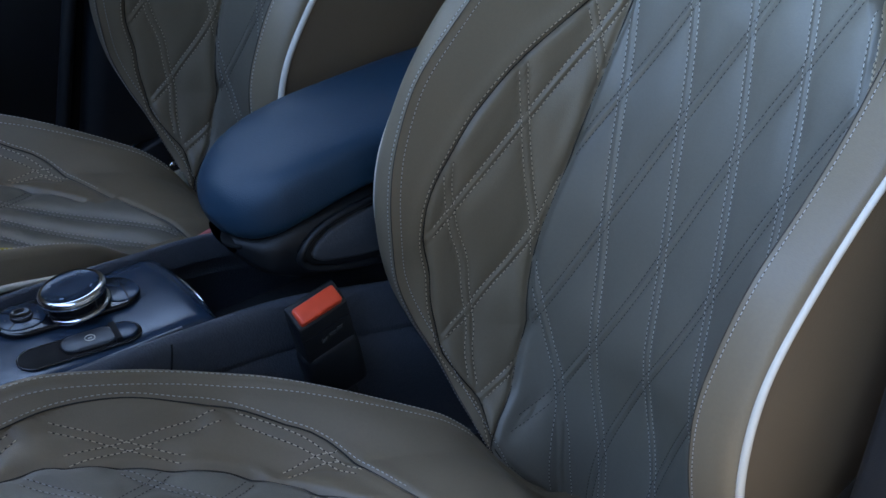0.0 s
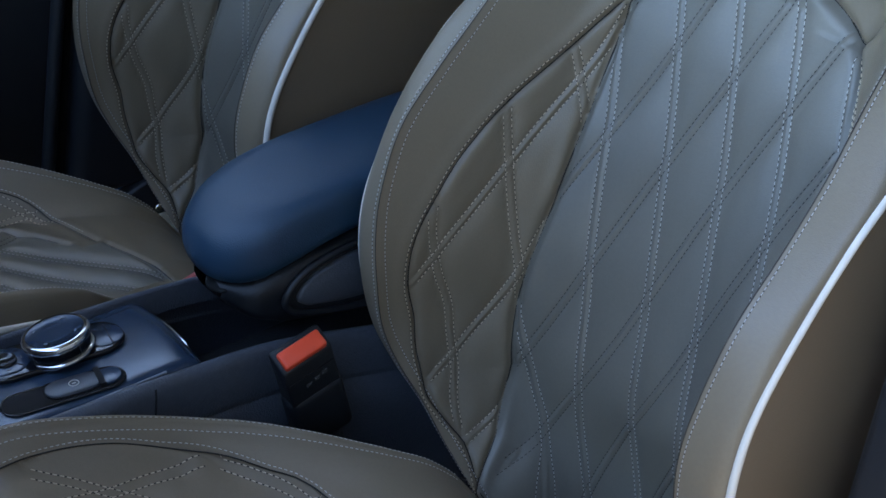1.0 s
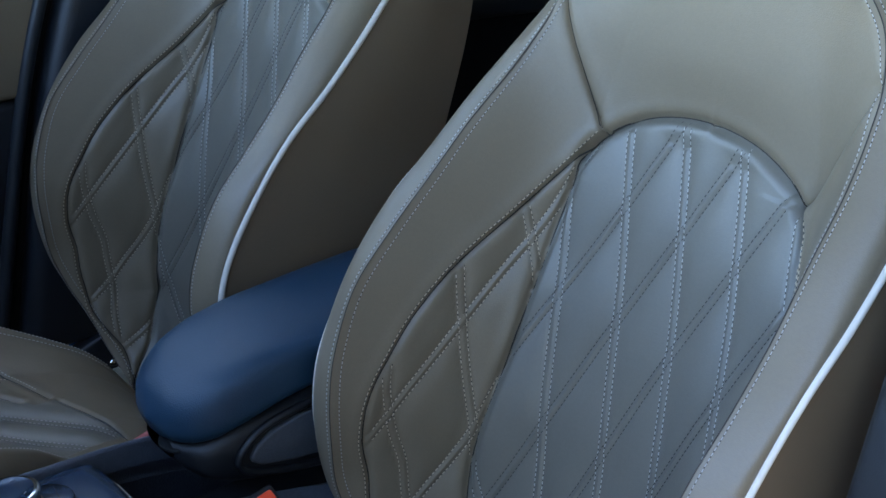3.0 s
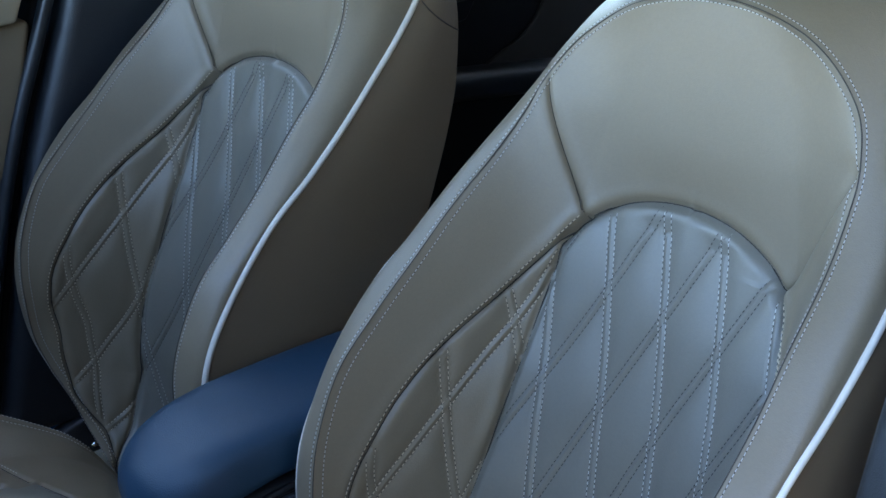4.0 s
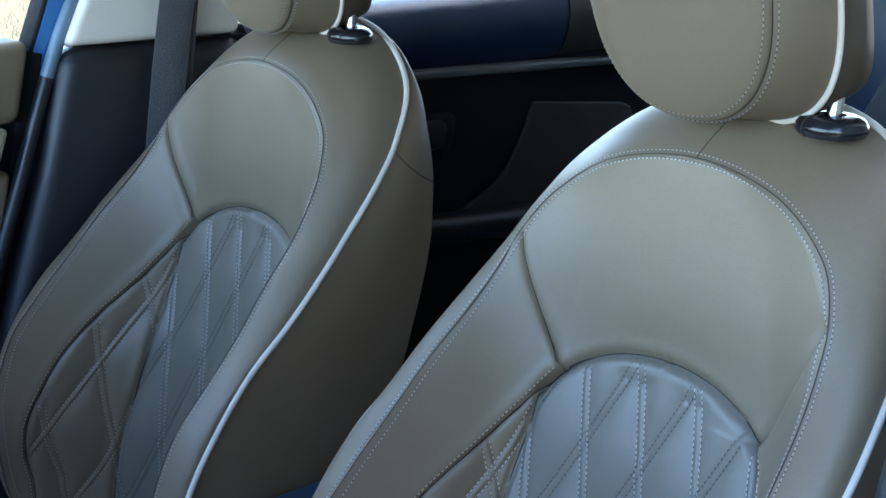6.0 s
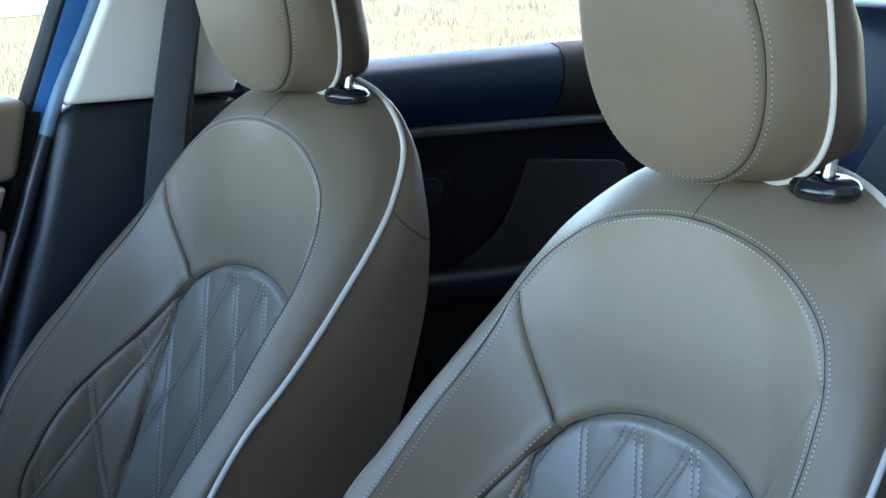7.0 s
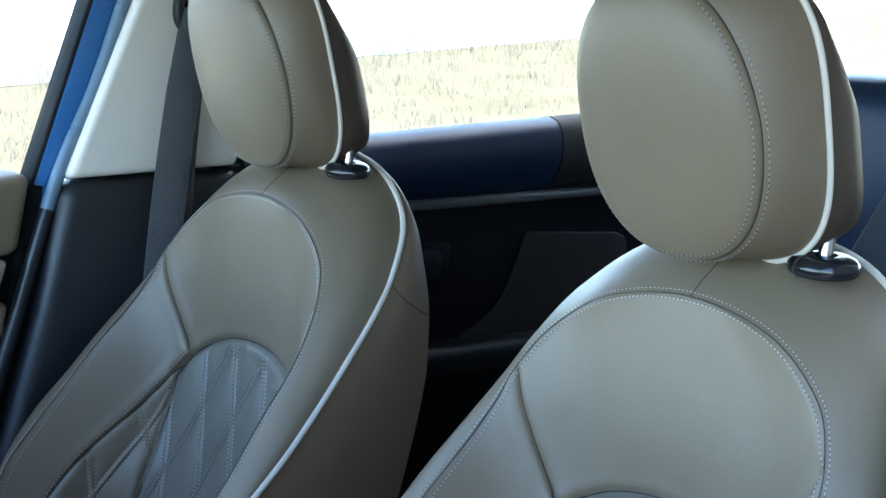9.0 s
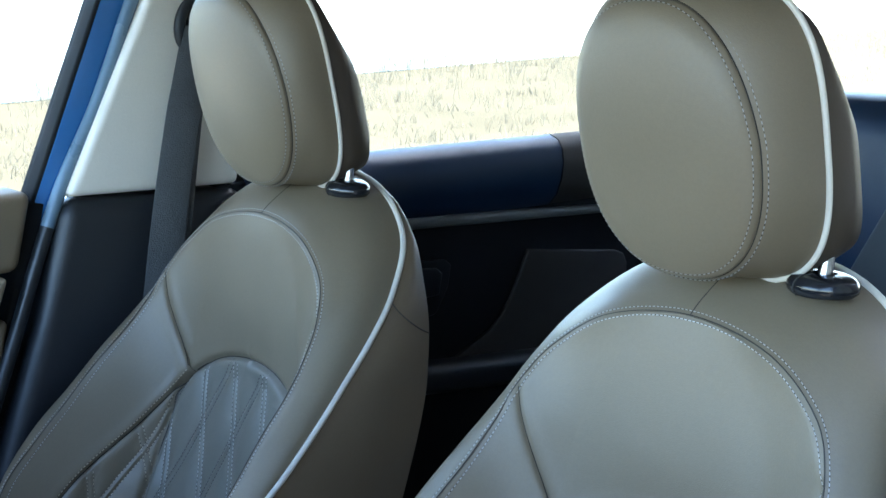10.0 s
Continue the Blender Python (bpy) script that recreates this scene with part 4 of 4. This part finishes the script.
box("door_panel", (1.05, 0.08, 0.80), (0.62, -1.30, 0.68), BLACK, ndoor, bevel=0.02, turn=Matrix.Rotation(radians(-25), 4, "Z"))

# outer skin, bonnet and near rear side are unseen, added to block outside light
box("outer_skin", (0.02, 3.4, 0.85), (-1.325, 0.65, 0.60), BLUE, car)
box("bonnet", (1.5, 1.2, 0.06), (CX, -1.85, 0.93), BLUE, car, bevel=0.02)
box("near_rear_side", (0.10, 2.0, 0.85), (0.17, 1.36, 0.63), BLACK, car, bevel=0.02)

# far front door, closed
fdoor = thing("front_door", "beige front door card with a cream strip and blue window frame", "car door")
edge = lambda z, off=0.0: 0.004 + off + (z - 1.06) * 0.235
extrude("upper_card", [(edge(1.058), 1.058), (edge(0.945), 0.945), (-0.95, 0.945), (-0.95, 1.058)], "x", -1.30, -1.205, BEIGE, fdoor, "beige padded door top", bevel=0.016, segs=5)
extrude("grip_strip", [(edge(0.943, -0.022), 0.943), (edge(0.880, -0.03), 0.880), (-0.95, 0.86), (-0.95, 0.925)], "x", -1.30, -1.190, GRIP, fdoor, "pale tan grip strip", bevel=0.008)
extrude("middle_card", [(edge(0.878), 0.878), (edge(0.655), 0.655), (-0.95, 0.64), (-0.95, 0.858)], "x", -1.30, -1.210, BEIGE, fdoor, "beige padded door middle", bevel=0.012, segs=4)
extrude("lower_card", [(edge(0.652), 0.652), (edge(0.28), 0.28), (-0.95, 0.28), (-0.95, 0.636)], "x", -1.30, -1.215, BLACK, fdoor, "black lower door card", bevel=0.012)
slanted("door_edge", (-1.259, edge(0.28, 0.03), 0.28), (-1.259, edge(1.04, 0.016), 1.04), 0.030, 0.06, MATT, fdoor, "black door edge seal")
slanted("window_frame", (-1.250, 0.0179, 1.0), (-1.250, 0.224, 1.50), 0.040, 0.04, BLUE, fdoor, "blue painted window frame")
slanted("glass_run", (-1.253, -0.001, 1.0), (-1.253, 0.204, 1.50), 0.013, 0.045, MATT, fdoor, "black glass run seal")
extrude("window_pane", [(-1.0, 1.05), (0.024, 1.05), (0.208, 1.495), (-1.0, 1.495)], "x", -1.264, -1.260, PANE, fdoor, "clear tinted side glass").visible_shadow = False
turned("lock_pin", [(0.001, 0.026), (0.005, 0.025), (0.0065, 0.018), (0.006, 0.0)], (-1.252, -0.070, 1.056), BLACK, fdoor, "black lock pin")

# far rear door and quarter
rdoor = thing("rear_door", "navy and black rear door card with a taupe insert", "car door")
ys = np.linspace(0.33, 1.16, 30)
w = np.linspace(-0.3, 1.0, 14)


def shoulder_roll(y0, y1, n):
    y = np.linspace(y0, y1, n)
    prof = np.array([(-1.30, 1.040), (-1.27, 1.050), (-1.255, 1.060), (-1.235, 1.063), (-1.212, 1.056), (-1.196, 1.040), (-1.186, 1.015), (-1.184, 0.985), (-1.190, 0.955), (-1.205, 0.935)])
    lean = lambda a: 0.22 * (prof[:, 1] - 1.0) * np.clip((a - 0.6) / 0.4, 0, 1)
    return np.stack([np.stack([prof[:, 0], a + lean(a), prof[:, 1] + 0.012 * (0.9 - a) * 0.3], 1) for a in y])


sheet("shoulder_roll", shoulder_roll(0.345, 1.0365, 20), NAVY_DOOR, rdoor, "navy padded door shoulder")
quarter = thing("rear_quarter_trim", "dark taupe trim behind the rear door", "car trim")
sheet("quarter_roll", shoulder_roll(1.039, 1.32, 12) + np.array([0.001, 0, 0.0005]), TAUPE_DOOR, quarter)
sheet("rear_roll", shoulder_roll(1.322, 2.25, 20) + np.array([0.001, 0, 0.0005]), NAVY_DOOR, quarter, "navy rear shoulder")
led = [(a, -1.196, 0.014 + 0 * a, 0.926 - 0.045 * (a - 0.7), 0.946 - 0.045 * (a - 0.7) - 0.02 * max(0, a - 0.95), 2.6) for a in np.linspace(0.345, 1.30, 24)]
sheet("ledge", ring_loft(led, 24), LEDGE, rdoor, "grey ledge under the shoulder", close_v=True)
extrude("door_card", [(0.30, 1.04), (2.30, 1.04), (2.30, 0.25), (0.40, 0.25)], "x", -1.30, -1.208, DOORCARD, rdoor, "black door card", bevel=0.006)
extrude("card_insert", [(0.964, 0.856), (1.205, 0.825), (1.230, 0.815), (1.240, 0.795), (1.24, 0.62), (0.70, 0.62), (0.765, 0.668), (0.826, 0.697), (0.870, 0.716), (0.899, 0.740), (0.922, 0.772), (0.944, 0.812)], "x", -1.206, -1.196, TAUPE_DOOR, rdoor, "dark taupe insert panel", bevel=0.004)
extrude("handle_bezel", [(0.64, 0.872), (0.765, 0.862), (0.780, 0.850), (0.772, 0.81), (0.745, 0.765), (0.64, 0.745)], "x", -1.2075, -1.2025, DOORCARD, rdoor, "black door handle bezel", bevel=0.004)
extrude("handle_lever", [(0.655, 0.857), (0.742, 0.850), (0.756, 0.838), (0.748, 0.80), (0.655, 0.795)], "x", -1.2035, -1.1995, BLACK, rdoor, "gloss black door handle", bevel=0.003)
box("window_pane", (0.004, 0.95, 0.48), (-1.272, 0.84, 1.27), PANE, rdoor, "clear tinted side glass").visible_shadow = False
sheet("door_armrest", ring_loft([(a, -1.175, 0.035, 0.635 - 0.09 * (a - 0.7), 0.690 - 0.09 * (a - 0.7), 3.0) for a in np.linspace(0.62, 1.02, 12)], 24), BLACK, rdoor, "black door armrest", close_v=True)
extrude("rear_pillar", [(1.28, 1.05), (1.66, 1.05), (1.66, 1.48), (1.36, 1.48)], "x", -1.24, -1.16, CREAM, quarter, "grey-cream rear pillar trim", bevel=0.012)

# rear bench
bench = thing("rear_seat", "navy and black rear bench seat", "car seat")
bench_keys = [(1.248, -0.62, 0.001, 0.790, 0.792, 5.0), (1.250, -0.62, 0.40, 0.48, 1.09, 5.0), (1.26, -0.62, 0.44, 0.45, 1.118, 5.0), (1.29, -0.62, 0.47, 0.43, 1.150, 5.0), (1.36, -0.62, 0.48, 0.42, 1.160, 5.0), (1.42, -0.62, 0.47, 0.42, 1.145, 5.0)]
sheet("backrest", ring_loft(bench_keys, 64), NAVY_DOOR, bench, "navy rear backrest", close_v=True)
box("cushion", (1.10, 0.50, 0.16), (-0.56, 1.02, 0.42), NAVY, bench, bevel=0.03, segs=4)
extrude("back_bolster", [(-0.575, 1.055), (-0.626, 0.98), (-0.690, 0.86), (-0.73, 0.76), (-0.20, 0.76), (-0.20, 1.055)], "y", 1.236, 1.30, GREYPANEL, bench, "blue-grey backrest panel", bevel=0.008, segs=4)

# seat belt on the pillar
belt = thing("seat_belt", "dark grey seat belt hanging from the pillar", "seat belt")
k = np.linspace(0, 1, 40)
tw = np.stack([0.30 * np.ones_like(k), 0.92 * np.ones_like(k), 0.22 * np.ones_like(k)], 1)
tw /= np.linalg.norm(tw, axis=1)[:, None]
prof = [(-0.028, 0), (-0.0265, 0.0007), (0, 0.0007), (0.0265, 0.0007), (0.028, 0), (0.0265, -0.0007), (0, -0.0007), (-0.0265, -0.0007)]
for back, spread in ((0.0, 0.0), (0.007, 0.030)):
    C = np.stack([-1.172 - back + 0.03 * k, 0.256 + (spread - 0.120) * k - 0.012 * np.sin(np.pi * k), 1.288 - 0.62 * k], 1)
    nrm = np.cross(np.gradient(C, axis=0), tw)
    nrm /= np.linalg.norm(nrm, axis=1)[:, None]
    wide = (0.72 + 0.28 * np.clip(k * 6, 0, 1))[:, None]
    sheet("webbing", np.stack([C + a * wide * tw + b * nrm for a, b in prof], 1), WEB, belt, close_v=True)
gu = np.linspace(0, 2 * np.pi, 40, endpoint=False)
loop = np.stack([-1.186 + 0 * gu, 0.254 + 0.021 * np.cos(gu) + 0.006 * np.sin(gu), 1.287 + 0.034 * np.sin(gu)], 1)
sheet("belt_guide", tube_points(loop, 0.0085, 12, closed=True), BLACK, belt, "black belt guide ring", close_u=True, close_v=True)
extrude("guide_plate", [(p[1], p[2]) for p in (loop - np.array([0, 0.254, 1.287])) * 0.9 + np.array([0, 0.254, 1.287])], "x", -1.1955, -1.190, MATT, belt, "black guide plate", bevel=0.001)
turned("guide_bolt", [(0.00001, 0.006), (0.007, 0.0055), (0.0095, 0.003), (0.0098, -0.002)], (-1.1885, 0.258, 1.298), BLACK, belt, "black bolt cap", n=24, tilt=Matrix.Rotation(radians(90), 4, "Y"))

# ---- centre console ----
console = thing("centre_console", "navy-black console with a chrome-ringed control knob", "car console")
TOP = 0.455
n_y = np.linspace(-0.95, -0.334, 40)
prof_x = np.array([-0.0745, -0.074, -0.071, -0.066, -0.055, -0.03, 0.0, 0.03, 0.055, 0.066, 0.071, 0.074, 0.0745])
prof_z = np.array([-0.20, -0.012, -0.004, 0.0, 0.001, 0.002, 0.002, 0.002, 0.001, 0.0, -0.004, -0.012, -0.20])
P = np.stack([np.stack([CX + prof_x, np.full(13, y) + 0.004 * np.cos(prof_x * 21), TOP + prof_z], 1) for y in n_y])
end = P[-1].copy()
roll = [np.stack([end[:, 0], end[:, 1] + 0.026 * math.sin(a), end[:, 2] - 0.020 * (1 - math.cos(a))], 1) for a in np.linspace(0.2, 1.57, 7)]
low = roll[-1].copy()
low[:, 2] = np.minimum(low[:, 2], TOP - 0.12)
sheet("top_panel", np.concatenate([P, np.stack(roll), low[None]]), PANEL, console, "satin navy-black control panel", flip=True)
tube("trim_line", np.array([(CX + x, -0.3105 + 0.004 * math.cos(x * 21), TOP - 0.0095 - 14 * x**4 * 100) for x in np.linspace(-0.066, 0.066, 30)]), 0.0012, CHROME, console, "thin chrome trim line")
for side in (-1, 1):
    rail = spline([-0.95, -0.36, -0.245, -0.11, 0.10, 0.35], [0.458, 0.457, 0.447, 0.414, 0.36, 0.34])
    yy = np.linspace(-0.95, 0.35, 90)
    rz = rail(yy)
    R = []
    for dx, dz in ((0.0765, -0.03), (0.0765, -0.002), (0.079, 0.0015), (0.083, 0.001), (0.0875, -0.003), (0.090, -0.010), (0.092, -0.05), (0.0925, -0.056), (0.0905, -0.058), (0.0925, -0.060), (0.094, -0.12), (0.095, -0.30)):
        R.append(np.stack([CX + side * np.full_like(yy, dx), yy, rz + dz], 1))
    sheet("side_wall", np.stack(R, 1), WALLVINYL, console, "grained dark side wall", flip=side > 0)
    tube("wall_joint", np.array([(CX + side * dx, -0.372 - 0.2 * (0.458 - z), z) for dx, z in ((0.0885, 0.4535), (0.091, 0.445), (0.0925, 0.42), (0.0945, 0.36))]), 0.0011, CARPET, console)
box("well_floor", (0.152, 0.62, 0.02), (CX, 0.0, 0.335), CARPET, console)
box("tunnel", (0.17, 1.5, 0.18), (CX, -0.15, 0.23), CARPET, console)
# button bar round the knob
BAR = -0.14
extrude("button_bar", oval(-0.5640, -0.432, 0.152, 0.058, BAR), "z", TOP + 0.001, TOP + 0.0085, GLOSS, console, "gloss black button bar", bevel=0.003)
extrude("bar_plate", oval(-0.5535, -0.378, 0.040, 0.040, BAR), "z", TOP + 0.008, TOP + 0.0098, PANEL, console, "satin button plate", bevel=0.0012)
extrude("bar_plate", oval(-0.5715, -0.478, 0.050, 0.046, BAR), "z", TOP + 0.008, TOP + 0.0098, PANEL, console, "satin button plate", bevel=0.0012)
for a in range(4):
    w0 = radians(45 + 90 * a) + BAR
    box("button_joint", (0.0012, 0.013, 0.0008), (-0.5715 - 0.0165 * math.sin(w0), -0.478 + 0.0165 * math.cos(w0), TOP + 0.0099), VOID, console, turn=Matrix.Rotation(w0, 4, "Z"))
    w0 = radians(90 * a) + BAR
    box("button_mark", (0.004, 0.0012, 0.0006), (-0.5715 - 0.0165 * math.sin(w0), -0.478 + 0.0165 * math.cos(w0), TOP + 0.0099), WEB, console, turn=Matrix.Rotation(w0, 4, "Z"))
box("button_joint", (0.038, 0.0012, 0.0008), (-0.5525, -0.374, TOP + 0.0099), VOID, console, turn=Matrix.Rotation(BAR, 4, "Z"))
turned("small_dial", [(0.00001, 0.0028), (0.008, 0.0025), (0.0095, 0.0045), (0.0115, 0.0035), (0.012, 0.0)], (-0.5715, -0.478, TOP + 0.009), GLOSS, console, "small round gloss dial")
knob = hang("control_knob", None, console)
KC = (-0.5585, -0.4235, TOP + 0.006)
LEAN = Matrix.Rotation(radians(6), 4, "X") @ Matrix.Rotation(radians(-5.5), 4, "Y")
turned("knob_base", [(0.0346, 0.0000), (0.0362, 0.0022), (0.0352, 0.0044), (0.0320, 0.0052)], KC, CHROME, knob, "chrome base ring", tilt=LEAN)
turned("knob_skirt", [(0.0320, 0.0046), (0.0331, 0.0060), (0.0334, 0.0118), (0.0336, 0.0164)], KC, GLOSS, knob, "gloss black knob skirt", tilt=LEAN)
turned("knob_ring", [(0.0336, 0.0164), (0.0354, 0.0172), (0.0361, 0.0200), (0.0350, 0.0230), (0.0321, 0.0251), (0.0302, 0.0251)], KC, CHROME, knob, "bright chrome ring", tilt=LEAN)
turned("knob_face", [(0.0304, 0.0247), (0.0298, 0.0242), (0.0140, 0.0249), (1e-05, 0.0252)], KC, PANEL, knob, "dark blue touch face", tilt=LEAN)
for a in range(4):
    w0 = radians(45 + 90 * a)
    box("knob_mark", (0.004, 0.0015, 0.0006), Vector(KC) + LEAN @ Vector((0.023 * math.cos(w0), 0.023 * math.sin(w0), 0.0253)), SWITCH_EDGE, knob, turn=LEAN @ Matrix.Rotation(w0 + 1.57, 4, "Z"))
    w0 = radians(20 + 90 * a)
    box("skirt_joint", (0.0012, 0.0015, 0.011), Vector(KC) + LEAN @ Vector((0.0331 * math.cos(w0), 0.0331 * math.sin(w0), 0.0105)), CARPET, knob, turn=LEAN @ Matrix.Rotation(w0, 4, "Z"))
# highlight on the panel's bevel, built as a bright strip
tube("edge_line", np.array([(CX + 0.0714, y, TOP + 0.0006) for y in np.linspace(-0.48, -0.352, 12)]), 0.0014, SWITCH_EDGE, console, "bevel highlight put in as a bright strip")
# slot with the parking brake switch
# no hole is cut: the recess's shade is a flat near-black plate
extrude("switch_slot", oval(-0.4985, -0.4480, 0.122, 0.034, BAR), "z", TOP - 0.002, TOP + 0.0029, VOID, console, "flat black plate standing in for the slot's shade", bevel=0.0004)
tube("slot_rim", np.array([(x, y, TOP + 0.0025) for x, y in oval(-0.4985, -0.4480, 0.124, 0.036, BAR)]), 0.0011, GLOSS, console, closed=True)
extrude("brake_switch", oval(-0.4980, -0.438, 0.058, 0.029, BAR), "z", TOP + 0.002, TOP + 0.0075, SWITCH, console, "satin parking brake switch", bevel=0.003, segs=4)
extrude("blank_switch", oval(-0.4925, -0.404, 0.030, 0.028, BAR), "z", TOP + 0.002, TOP + 0.0062, PANEL, console, bevel=0.002)
box("switch_gap", (0.030, 0.006, 0.0065), (-0.4938, -0.4115, TOP + 0.0052), VOID, console, turn=Matrix.Rotation(BAR, 4, "Z"))
tube("brake_symbol", np.array([(-0.4975 + 0.005 * math.cos(a), -0.437 + 0.005 * math.sin(a), TOP + 0.0078) for a in np.linspace(0, 6.28, 24)]), 0.0005, THREAD, console, "pale brake symbol", closed=False, sides=5)
box("symbol_bar", (0.0012, 0.004, 0.0006), (-0.4975, -0.437, TOP + 0.0078), THREAD, console)

# ---- armrest ----
SHIFT, DROP = 0.028, 0.022
arm = thing("armrest", "navy padded centre armrest on a black storage box", "armrest")
pad = smooth_sections([(a + SHIFT, x, w, lo - DROP, hi - DROP, e) for a, x, w, lo, hi, e in [(-0.3035, CX, 0.0001, 0.5489, 0.5491, 2.2), (-0.303, CX, 0.006, 0.544, 0.554, 2.2), (-0.298, CX, 0.030, 0.533, 0.572, 2.3), (-0.285, CX, 0.052, 0.524, 0.586, 2.5), (-0.262, CX, 0.067, 0.524, 0.600, 3.2),
                       (-0.23, CX, 0.074, 0.534, 0.611, 3.8), (-0.18, CX, 0.077, 0.549, 0.619, 4.4), (-0.10, CX, 0.078, 0.558, 0.624, 4.6), (0.05, CX, 0.078, 0.560, 0.628, 4.6), (0.16, CX, 0.076, 0.562, 0.626, 3.2), (0.18, CX, 0.05, 0.575, 0.61, 2.6)]], 70)
sheet("pad", ring_loft(pad, 72), NAVY, arm, "navy padded lid", close_v=True, flip=True)
bodyk = smooth_sections([(a + SHIFT, x, w, lo - 0.006, hi - DROP, e) for a, x, w, lo, hi, e in [(-0.290, CX, 0.030, 0.488, 0.526, 2.6), (-0.275, CX, 0.056, 0.470, 0.529, 3.2), (-0.25, CX, 0.067, 0.457, 0.538, 4.0), (-0.20, CX, 0.072, 0.444, 0.548, 5.0), (-0.10, CX, 0.073, 0.432, 0.559, 5.0), (0.18, CX, 0.073, 0.40, 0.561, 5.0)]], 50)
sheet("storage_box", ring_loft(bodyk, 56), BLACK, arm, "black storage box", close_v=True, flip=True)
for side in (-1, 1):
    out = [(p + SHIFT, q - DROP) for p, q in [(-0.222, 0.497), (-0.226, 0.503), (-0.218, 0.515), (-0.200, 0.526), (-0.165, 0.534), (-0.08, 0.538), (0.10, 0.538), (0.10, 0.462), (-0.08, 0.468), (-0.17, 0.480), (-0.212, 0.490)]]
    x0, x1 = sorted((CX + side * 0.066, CX + side * 0.0760))
    extrude("side_recess", out, "x", x0, x1, SIDE, arm, "raised side pocket panel", bevel=0.004, segs=3)
    lip = np.array([(CX + side * 0.0735, y + SHIFT, z - DROP) for y, z in ((0.10, 0.545), (-0.08, 0.546), (-0.17, 0.542), (-0.212, 0.532), (-0.234, 0.515), (-0.238, 0.500), (-0.222, 0.486), (-0.17, 0.470), (-0.08, 0.458), (0.10, 0.452))])
    lip = spline(np.linspace(0, 1, len(lip)), lip)(np.linspace(0, 1, 60))
    tube("side_lip", lip, 0.0045, BLACK, arm, sides=8)

latch = [(CX + 0.016 + x, -0.259 - 0.011 * math.cos(x / 0.020 * 1.4), 0) for x in np.linspace(-0.020, 0.020, 15)]
extrude("lid_latch", [(x, y) for x, y, _ in latch] + [(CX + 0.036, -0.235), (CX - 0.004, -0.235)], "z", 0.494, 0.4985, MATT, arm, "black lid latch", bevel=0.002)

# ---- buckles ----
def make_buckle(x, y, z, side, label, face_material):
    b = thing("seat_belt_buckle", label, "seat belt buckle", "seat belt buckles")
    t = Matrix.Rotation(radians(13), 4, "X") @ Matrix.Rotation(radians(6 * side), 4, "Y")
    up = (t @ Vector((0, 0, 1))).normalized()
    c = Vector((x, y, z))
    face = [(-0.013, -0.034), (0.013, -0.034), (0.013, 0.020), (-0.006, 0.034), (-0.013, 0.034)]
    bm = bmesh.new()
    vs = [bm.verts.new((px * side, -0.030, pz)) for px, pz in face]
    f = bm.faces.new(vs)
    r = bmesh.ops.extrude_face_region(bm, geom=[f])
    bmesh.ops.translate(bm, vec=(0, 0.060, 0), verts=[v for v in r["geom"] if isinstance(v, bmesh.types.BMVert)])
    bmesh.ops.recalc_face_normals(bm, faces=bm.faces)
    bmesh.ops.bevel(bm, geom=bm.edges[:], offset=0.003, segments=3, profile=0.5, affect="EDGES")
    bmesh.ops.transform(bm, matrix=Matrix.Translation(c) @ t, verts=bm.verts)
    bm_part("housing", bm, BLACK, b, "black plastic housing")
    box("release_button", (0.020, 0.051, 0.012), c + t @ Vector((0.0035 * side, 0, 0.0275)), face_material, b, "red release button", bevel=0.003, segs=3, turn=t @ Matrix.Rotation(radians(24 * side), 4, "Y"))
    box("sleeve", (0.031, 0.066, 0.080), c - up * 0.066, BLACK, b, "black plastic sleeve", bevel=0.010, segs=4, turn=t)
    box("seam_line", (0.0012, 0.054, 0.0012), c + t @ Vector((0.0132 * side, 0, 0.002)), VOID, b, turn=t)
    for i in range(3):
        box("worn_mark", (0.0008, 0.007, 0.005), c + t @ Vector((0.0132 * side, -0.006 + 0.010 * i, -0.012 + 0.002 * i)), WEB, b, turn=t)
    box("strap", (0.010, 0.040, 0.10), c - up * 0.15, WEB, b, bevel=0.003, turn=t)
    return b


make_buckle(-0.400, -0.230, 0.446, 1, "black seat belt buckle with red button beside the console", RED)
make_buckle(-0.667, -0.206, 0.383, -1, "dark seat belt buckle with faded red button beyond the armrest", FADED)
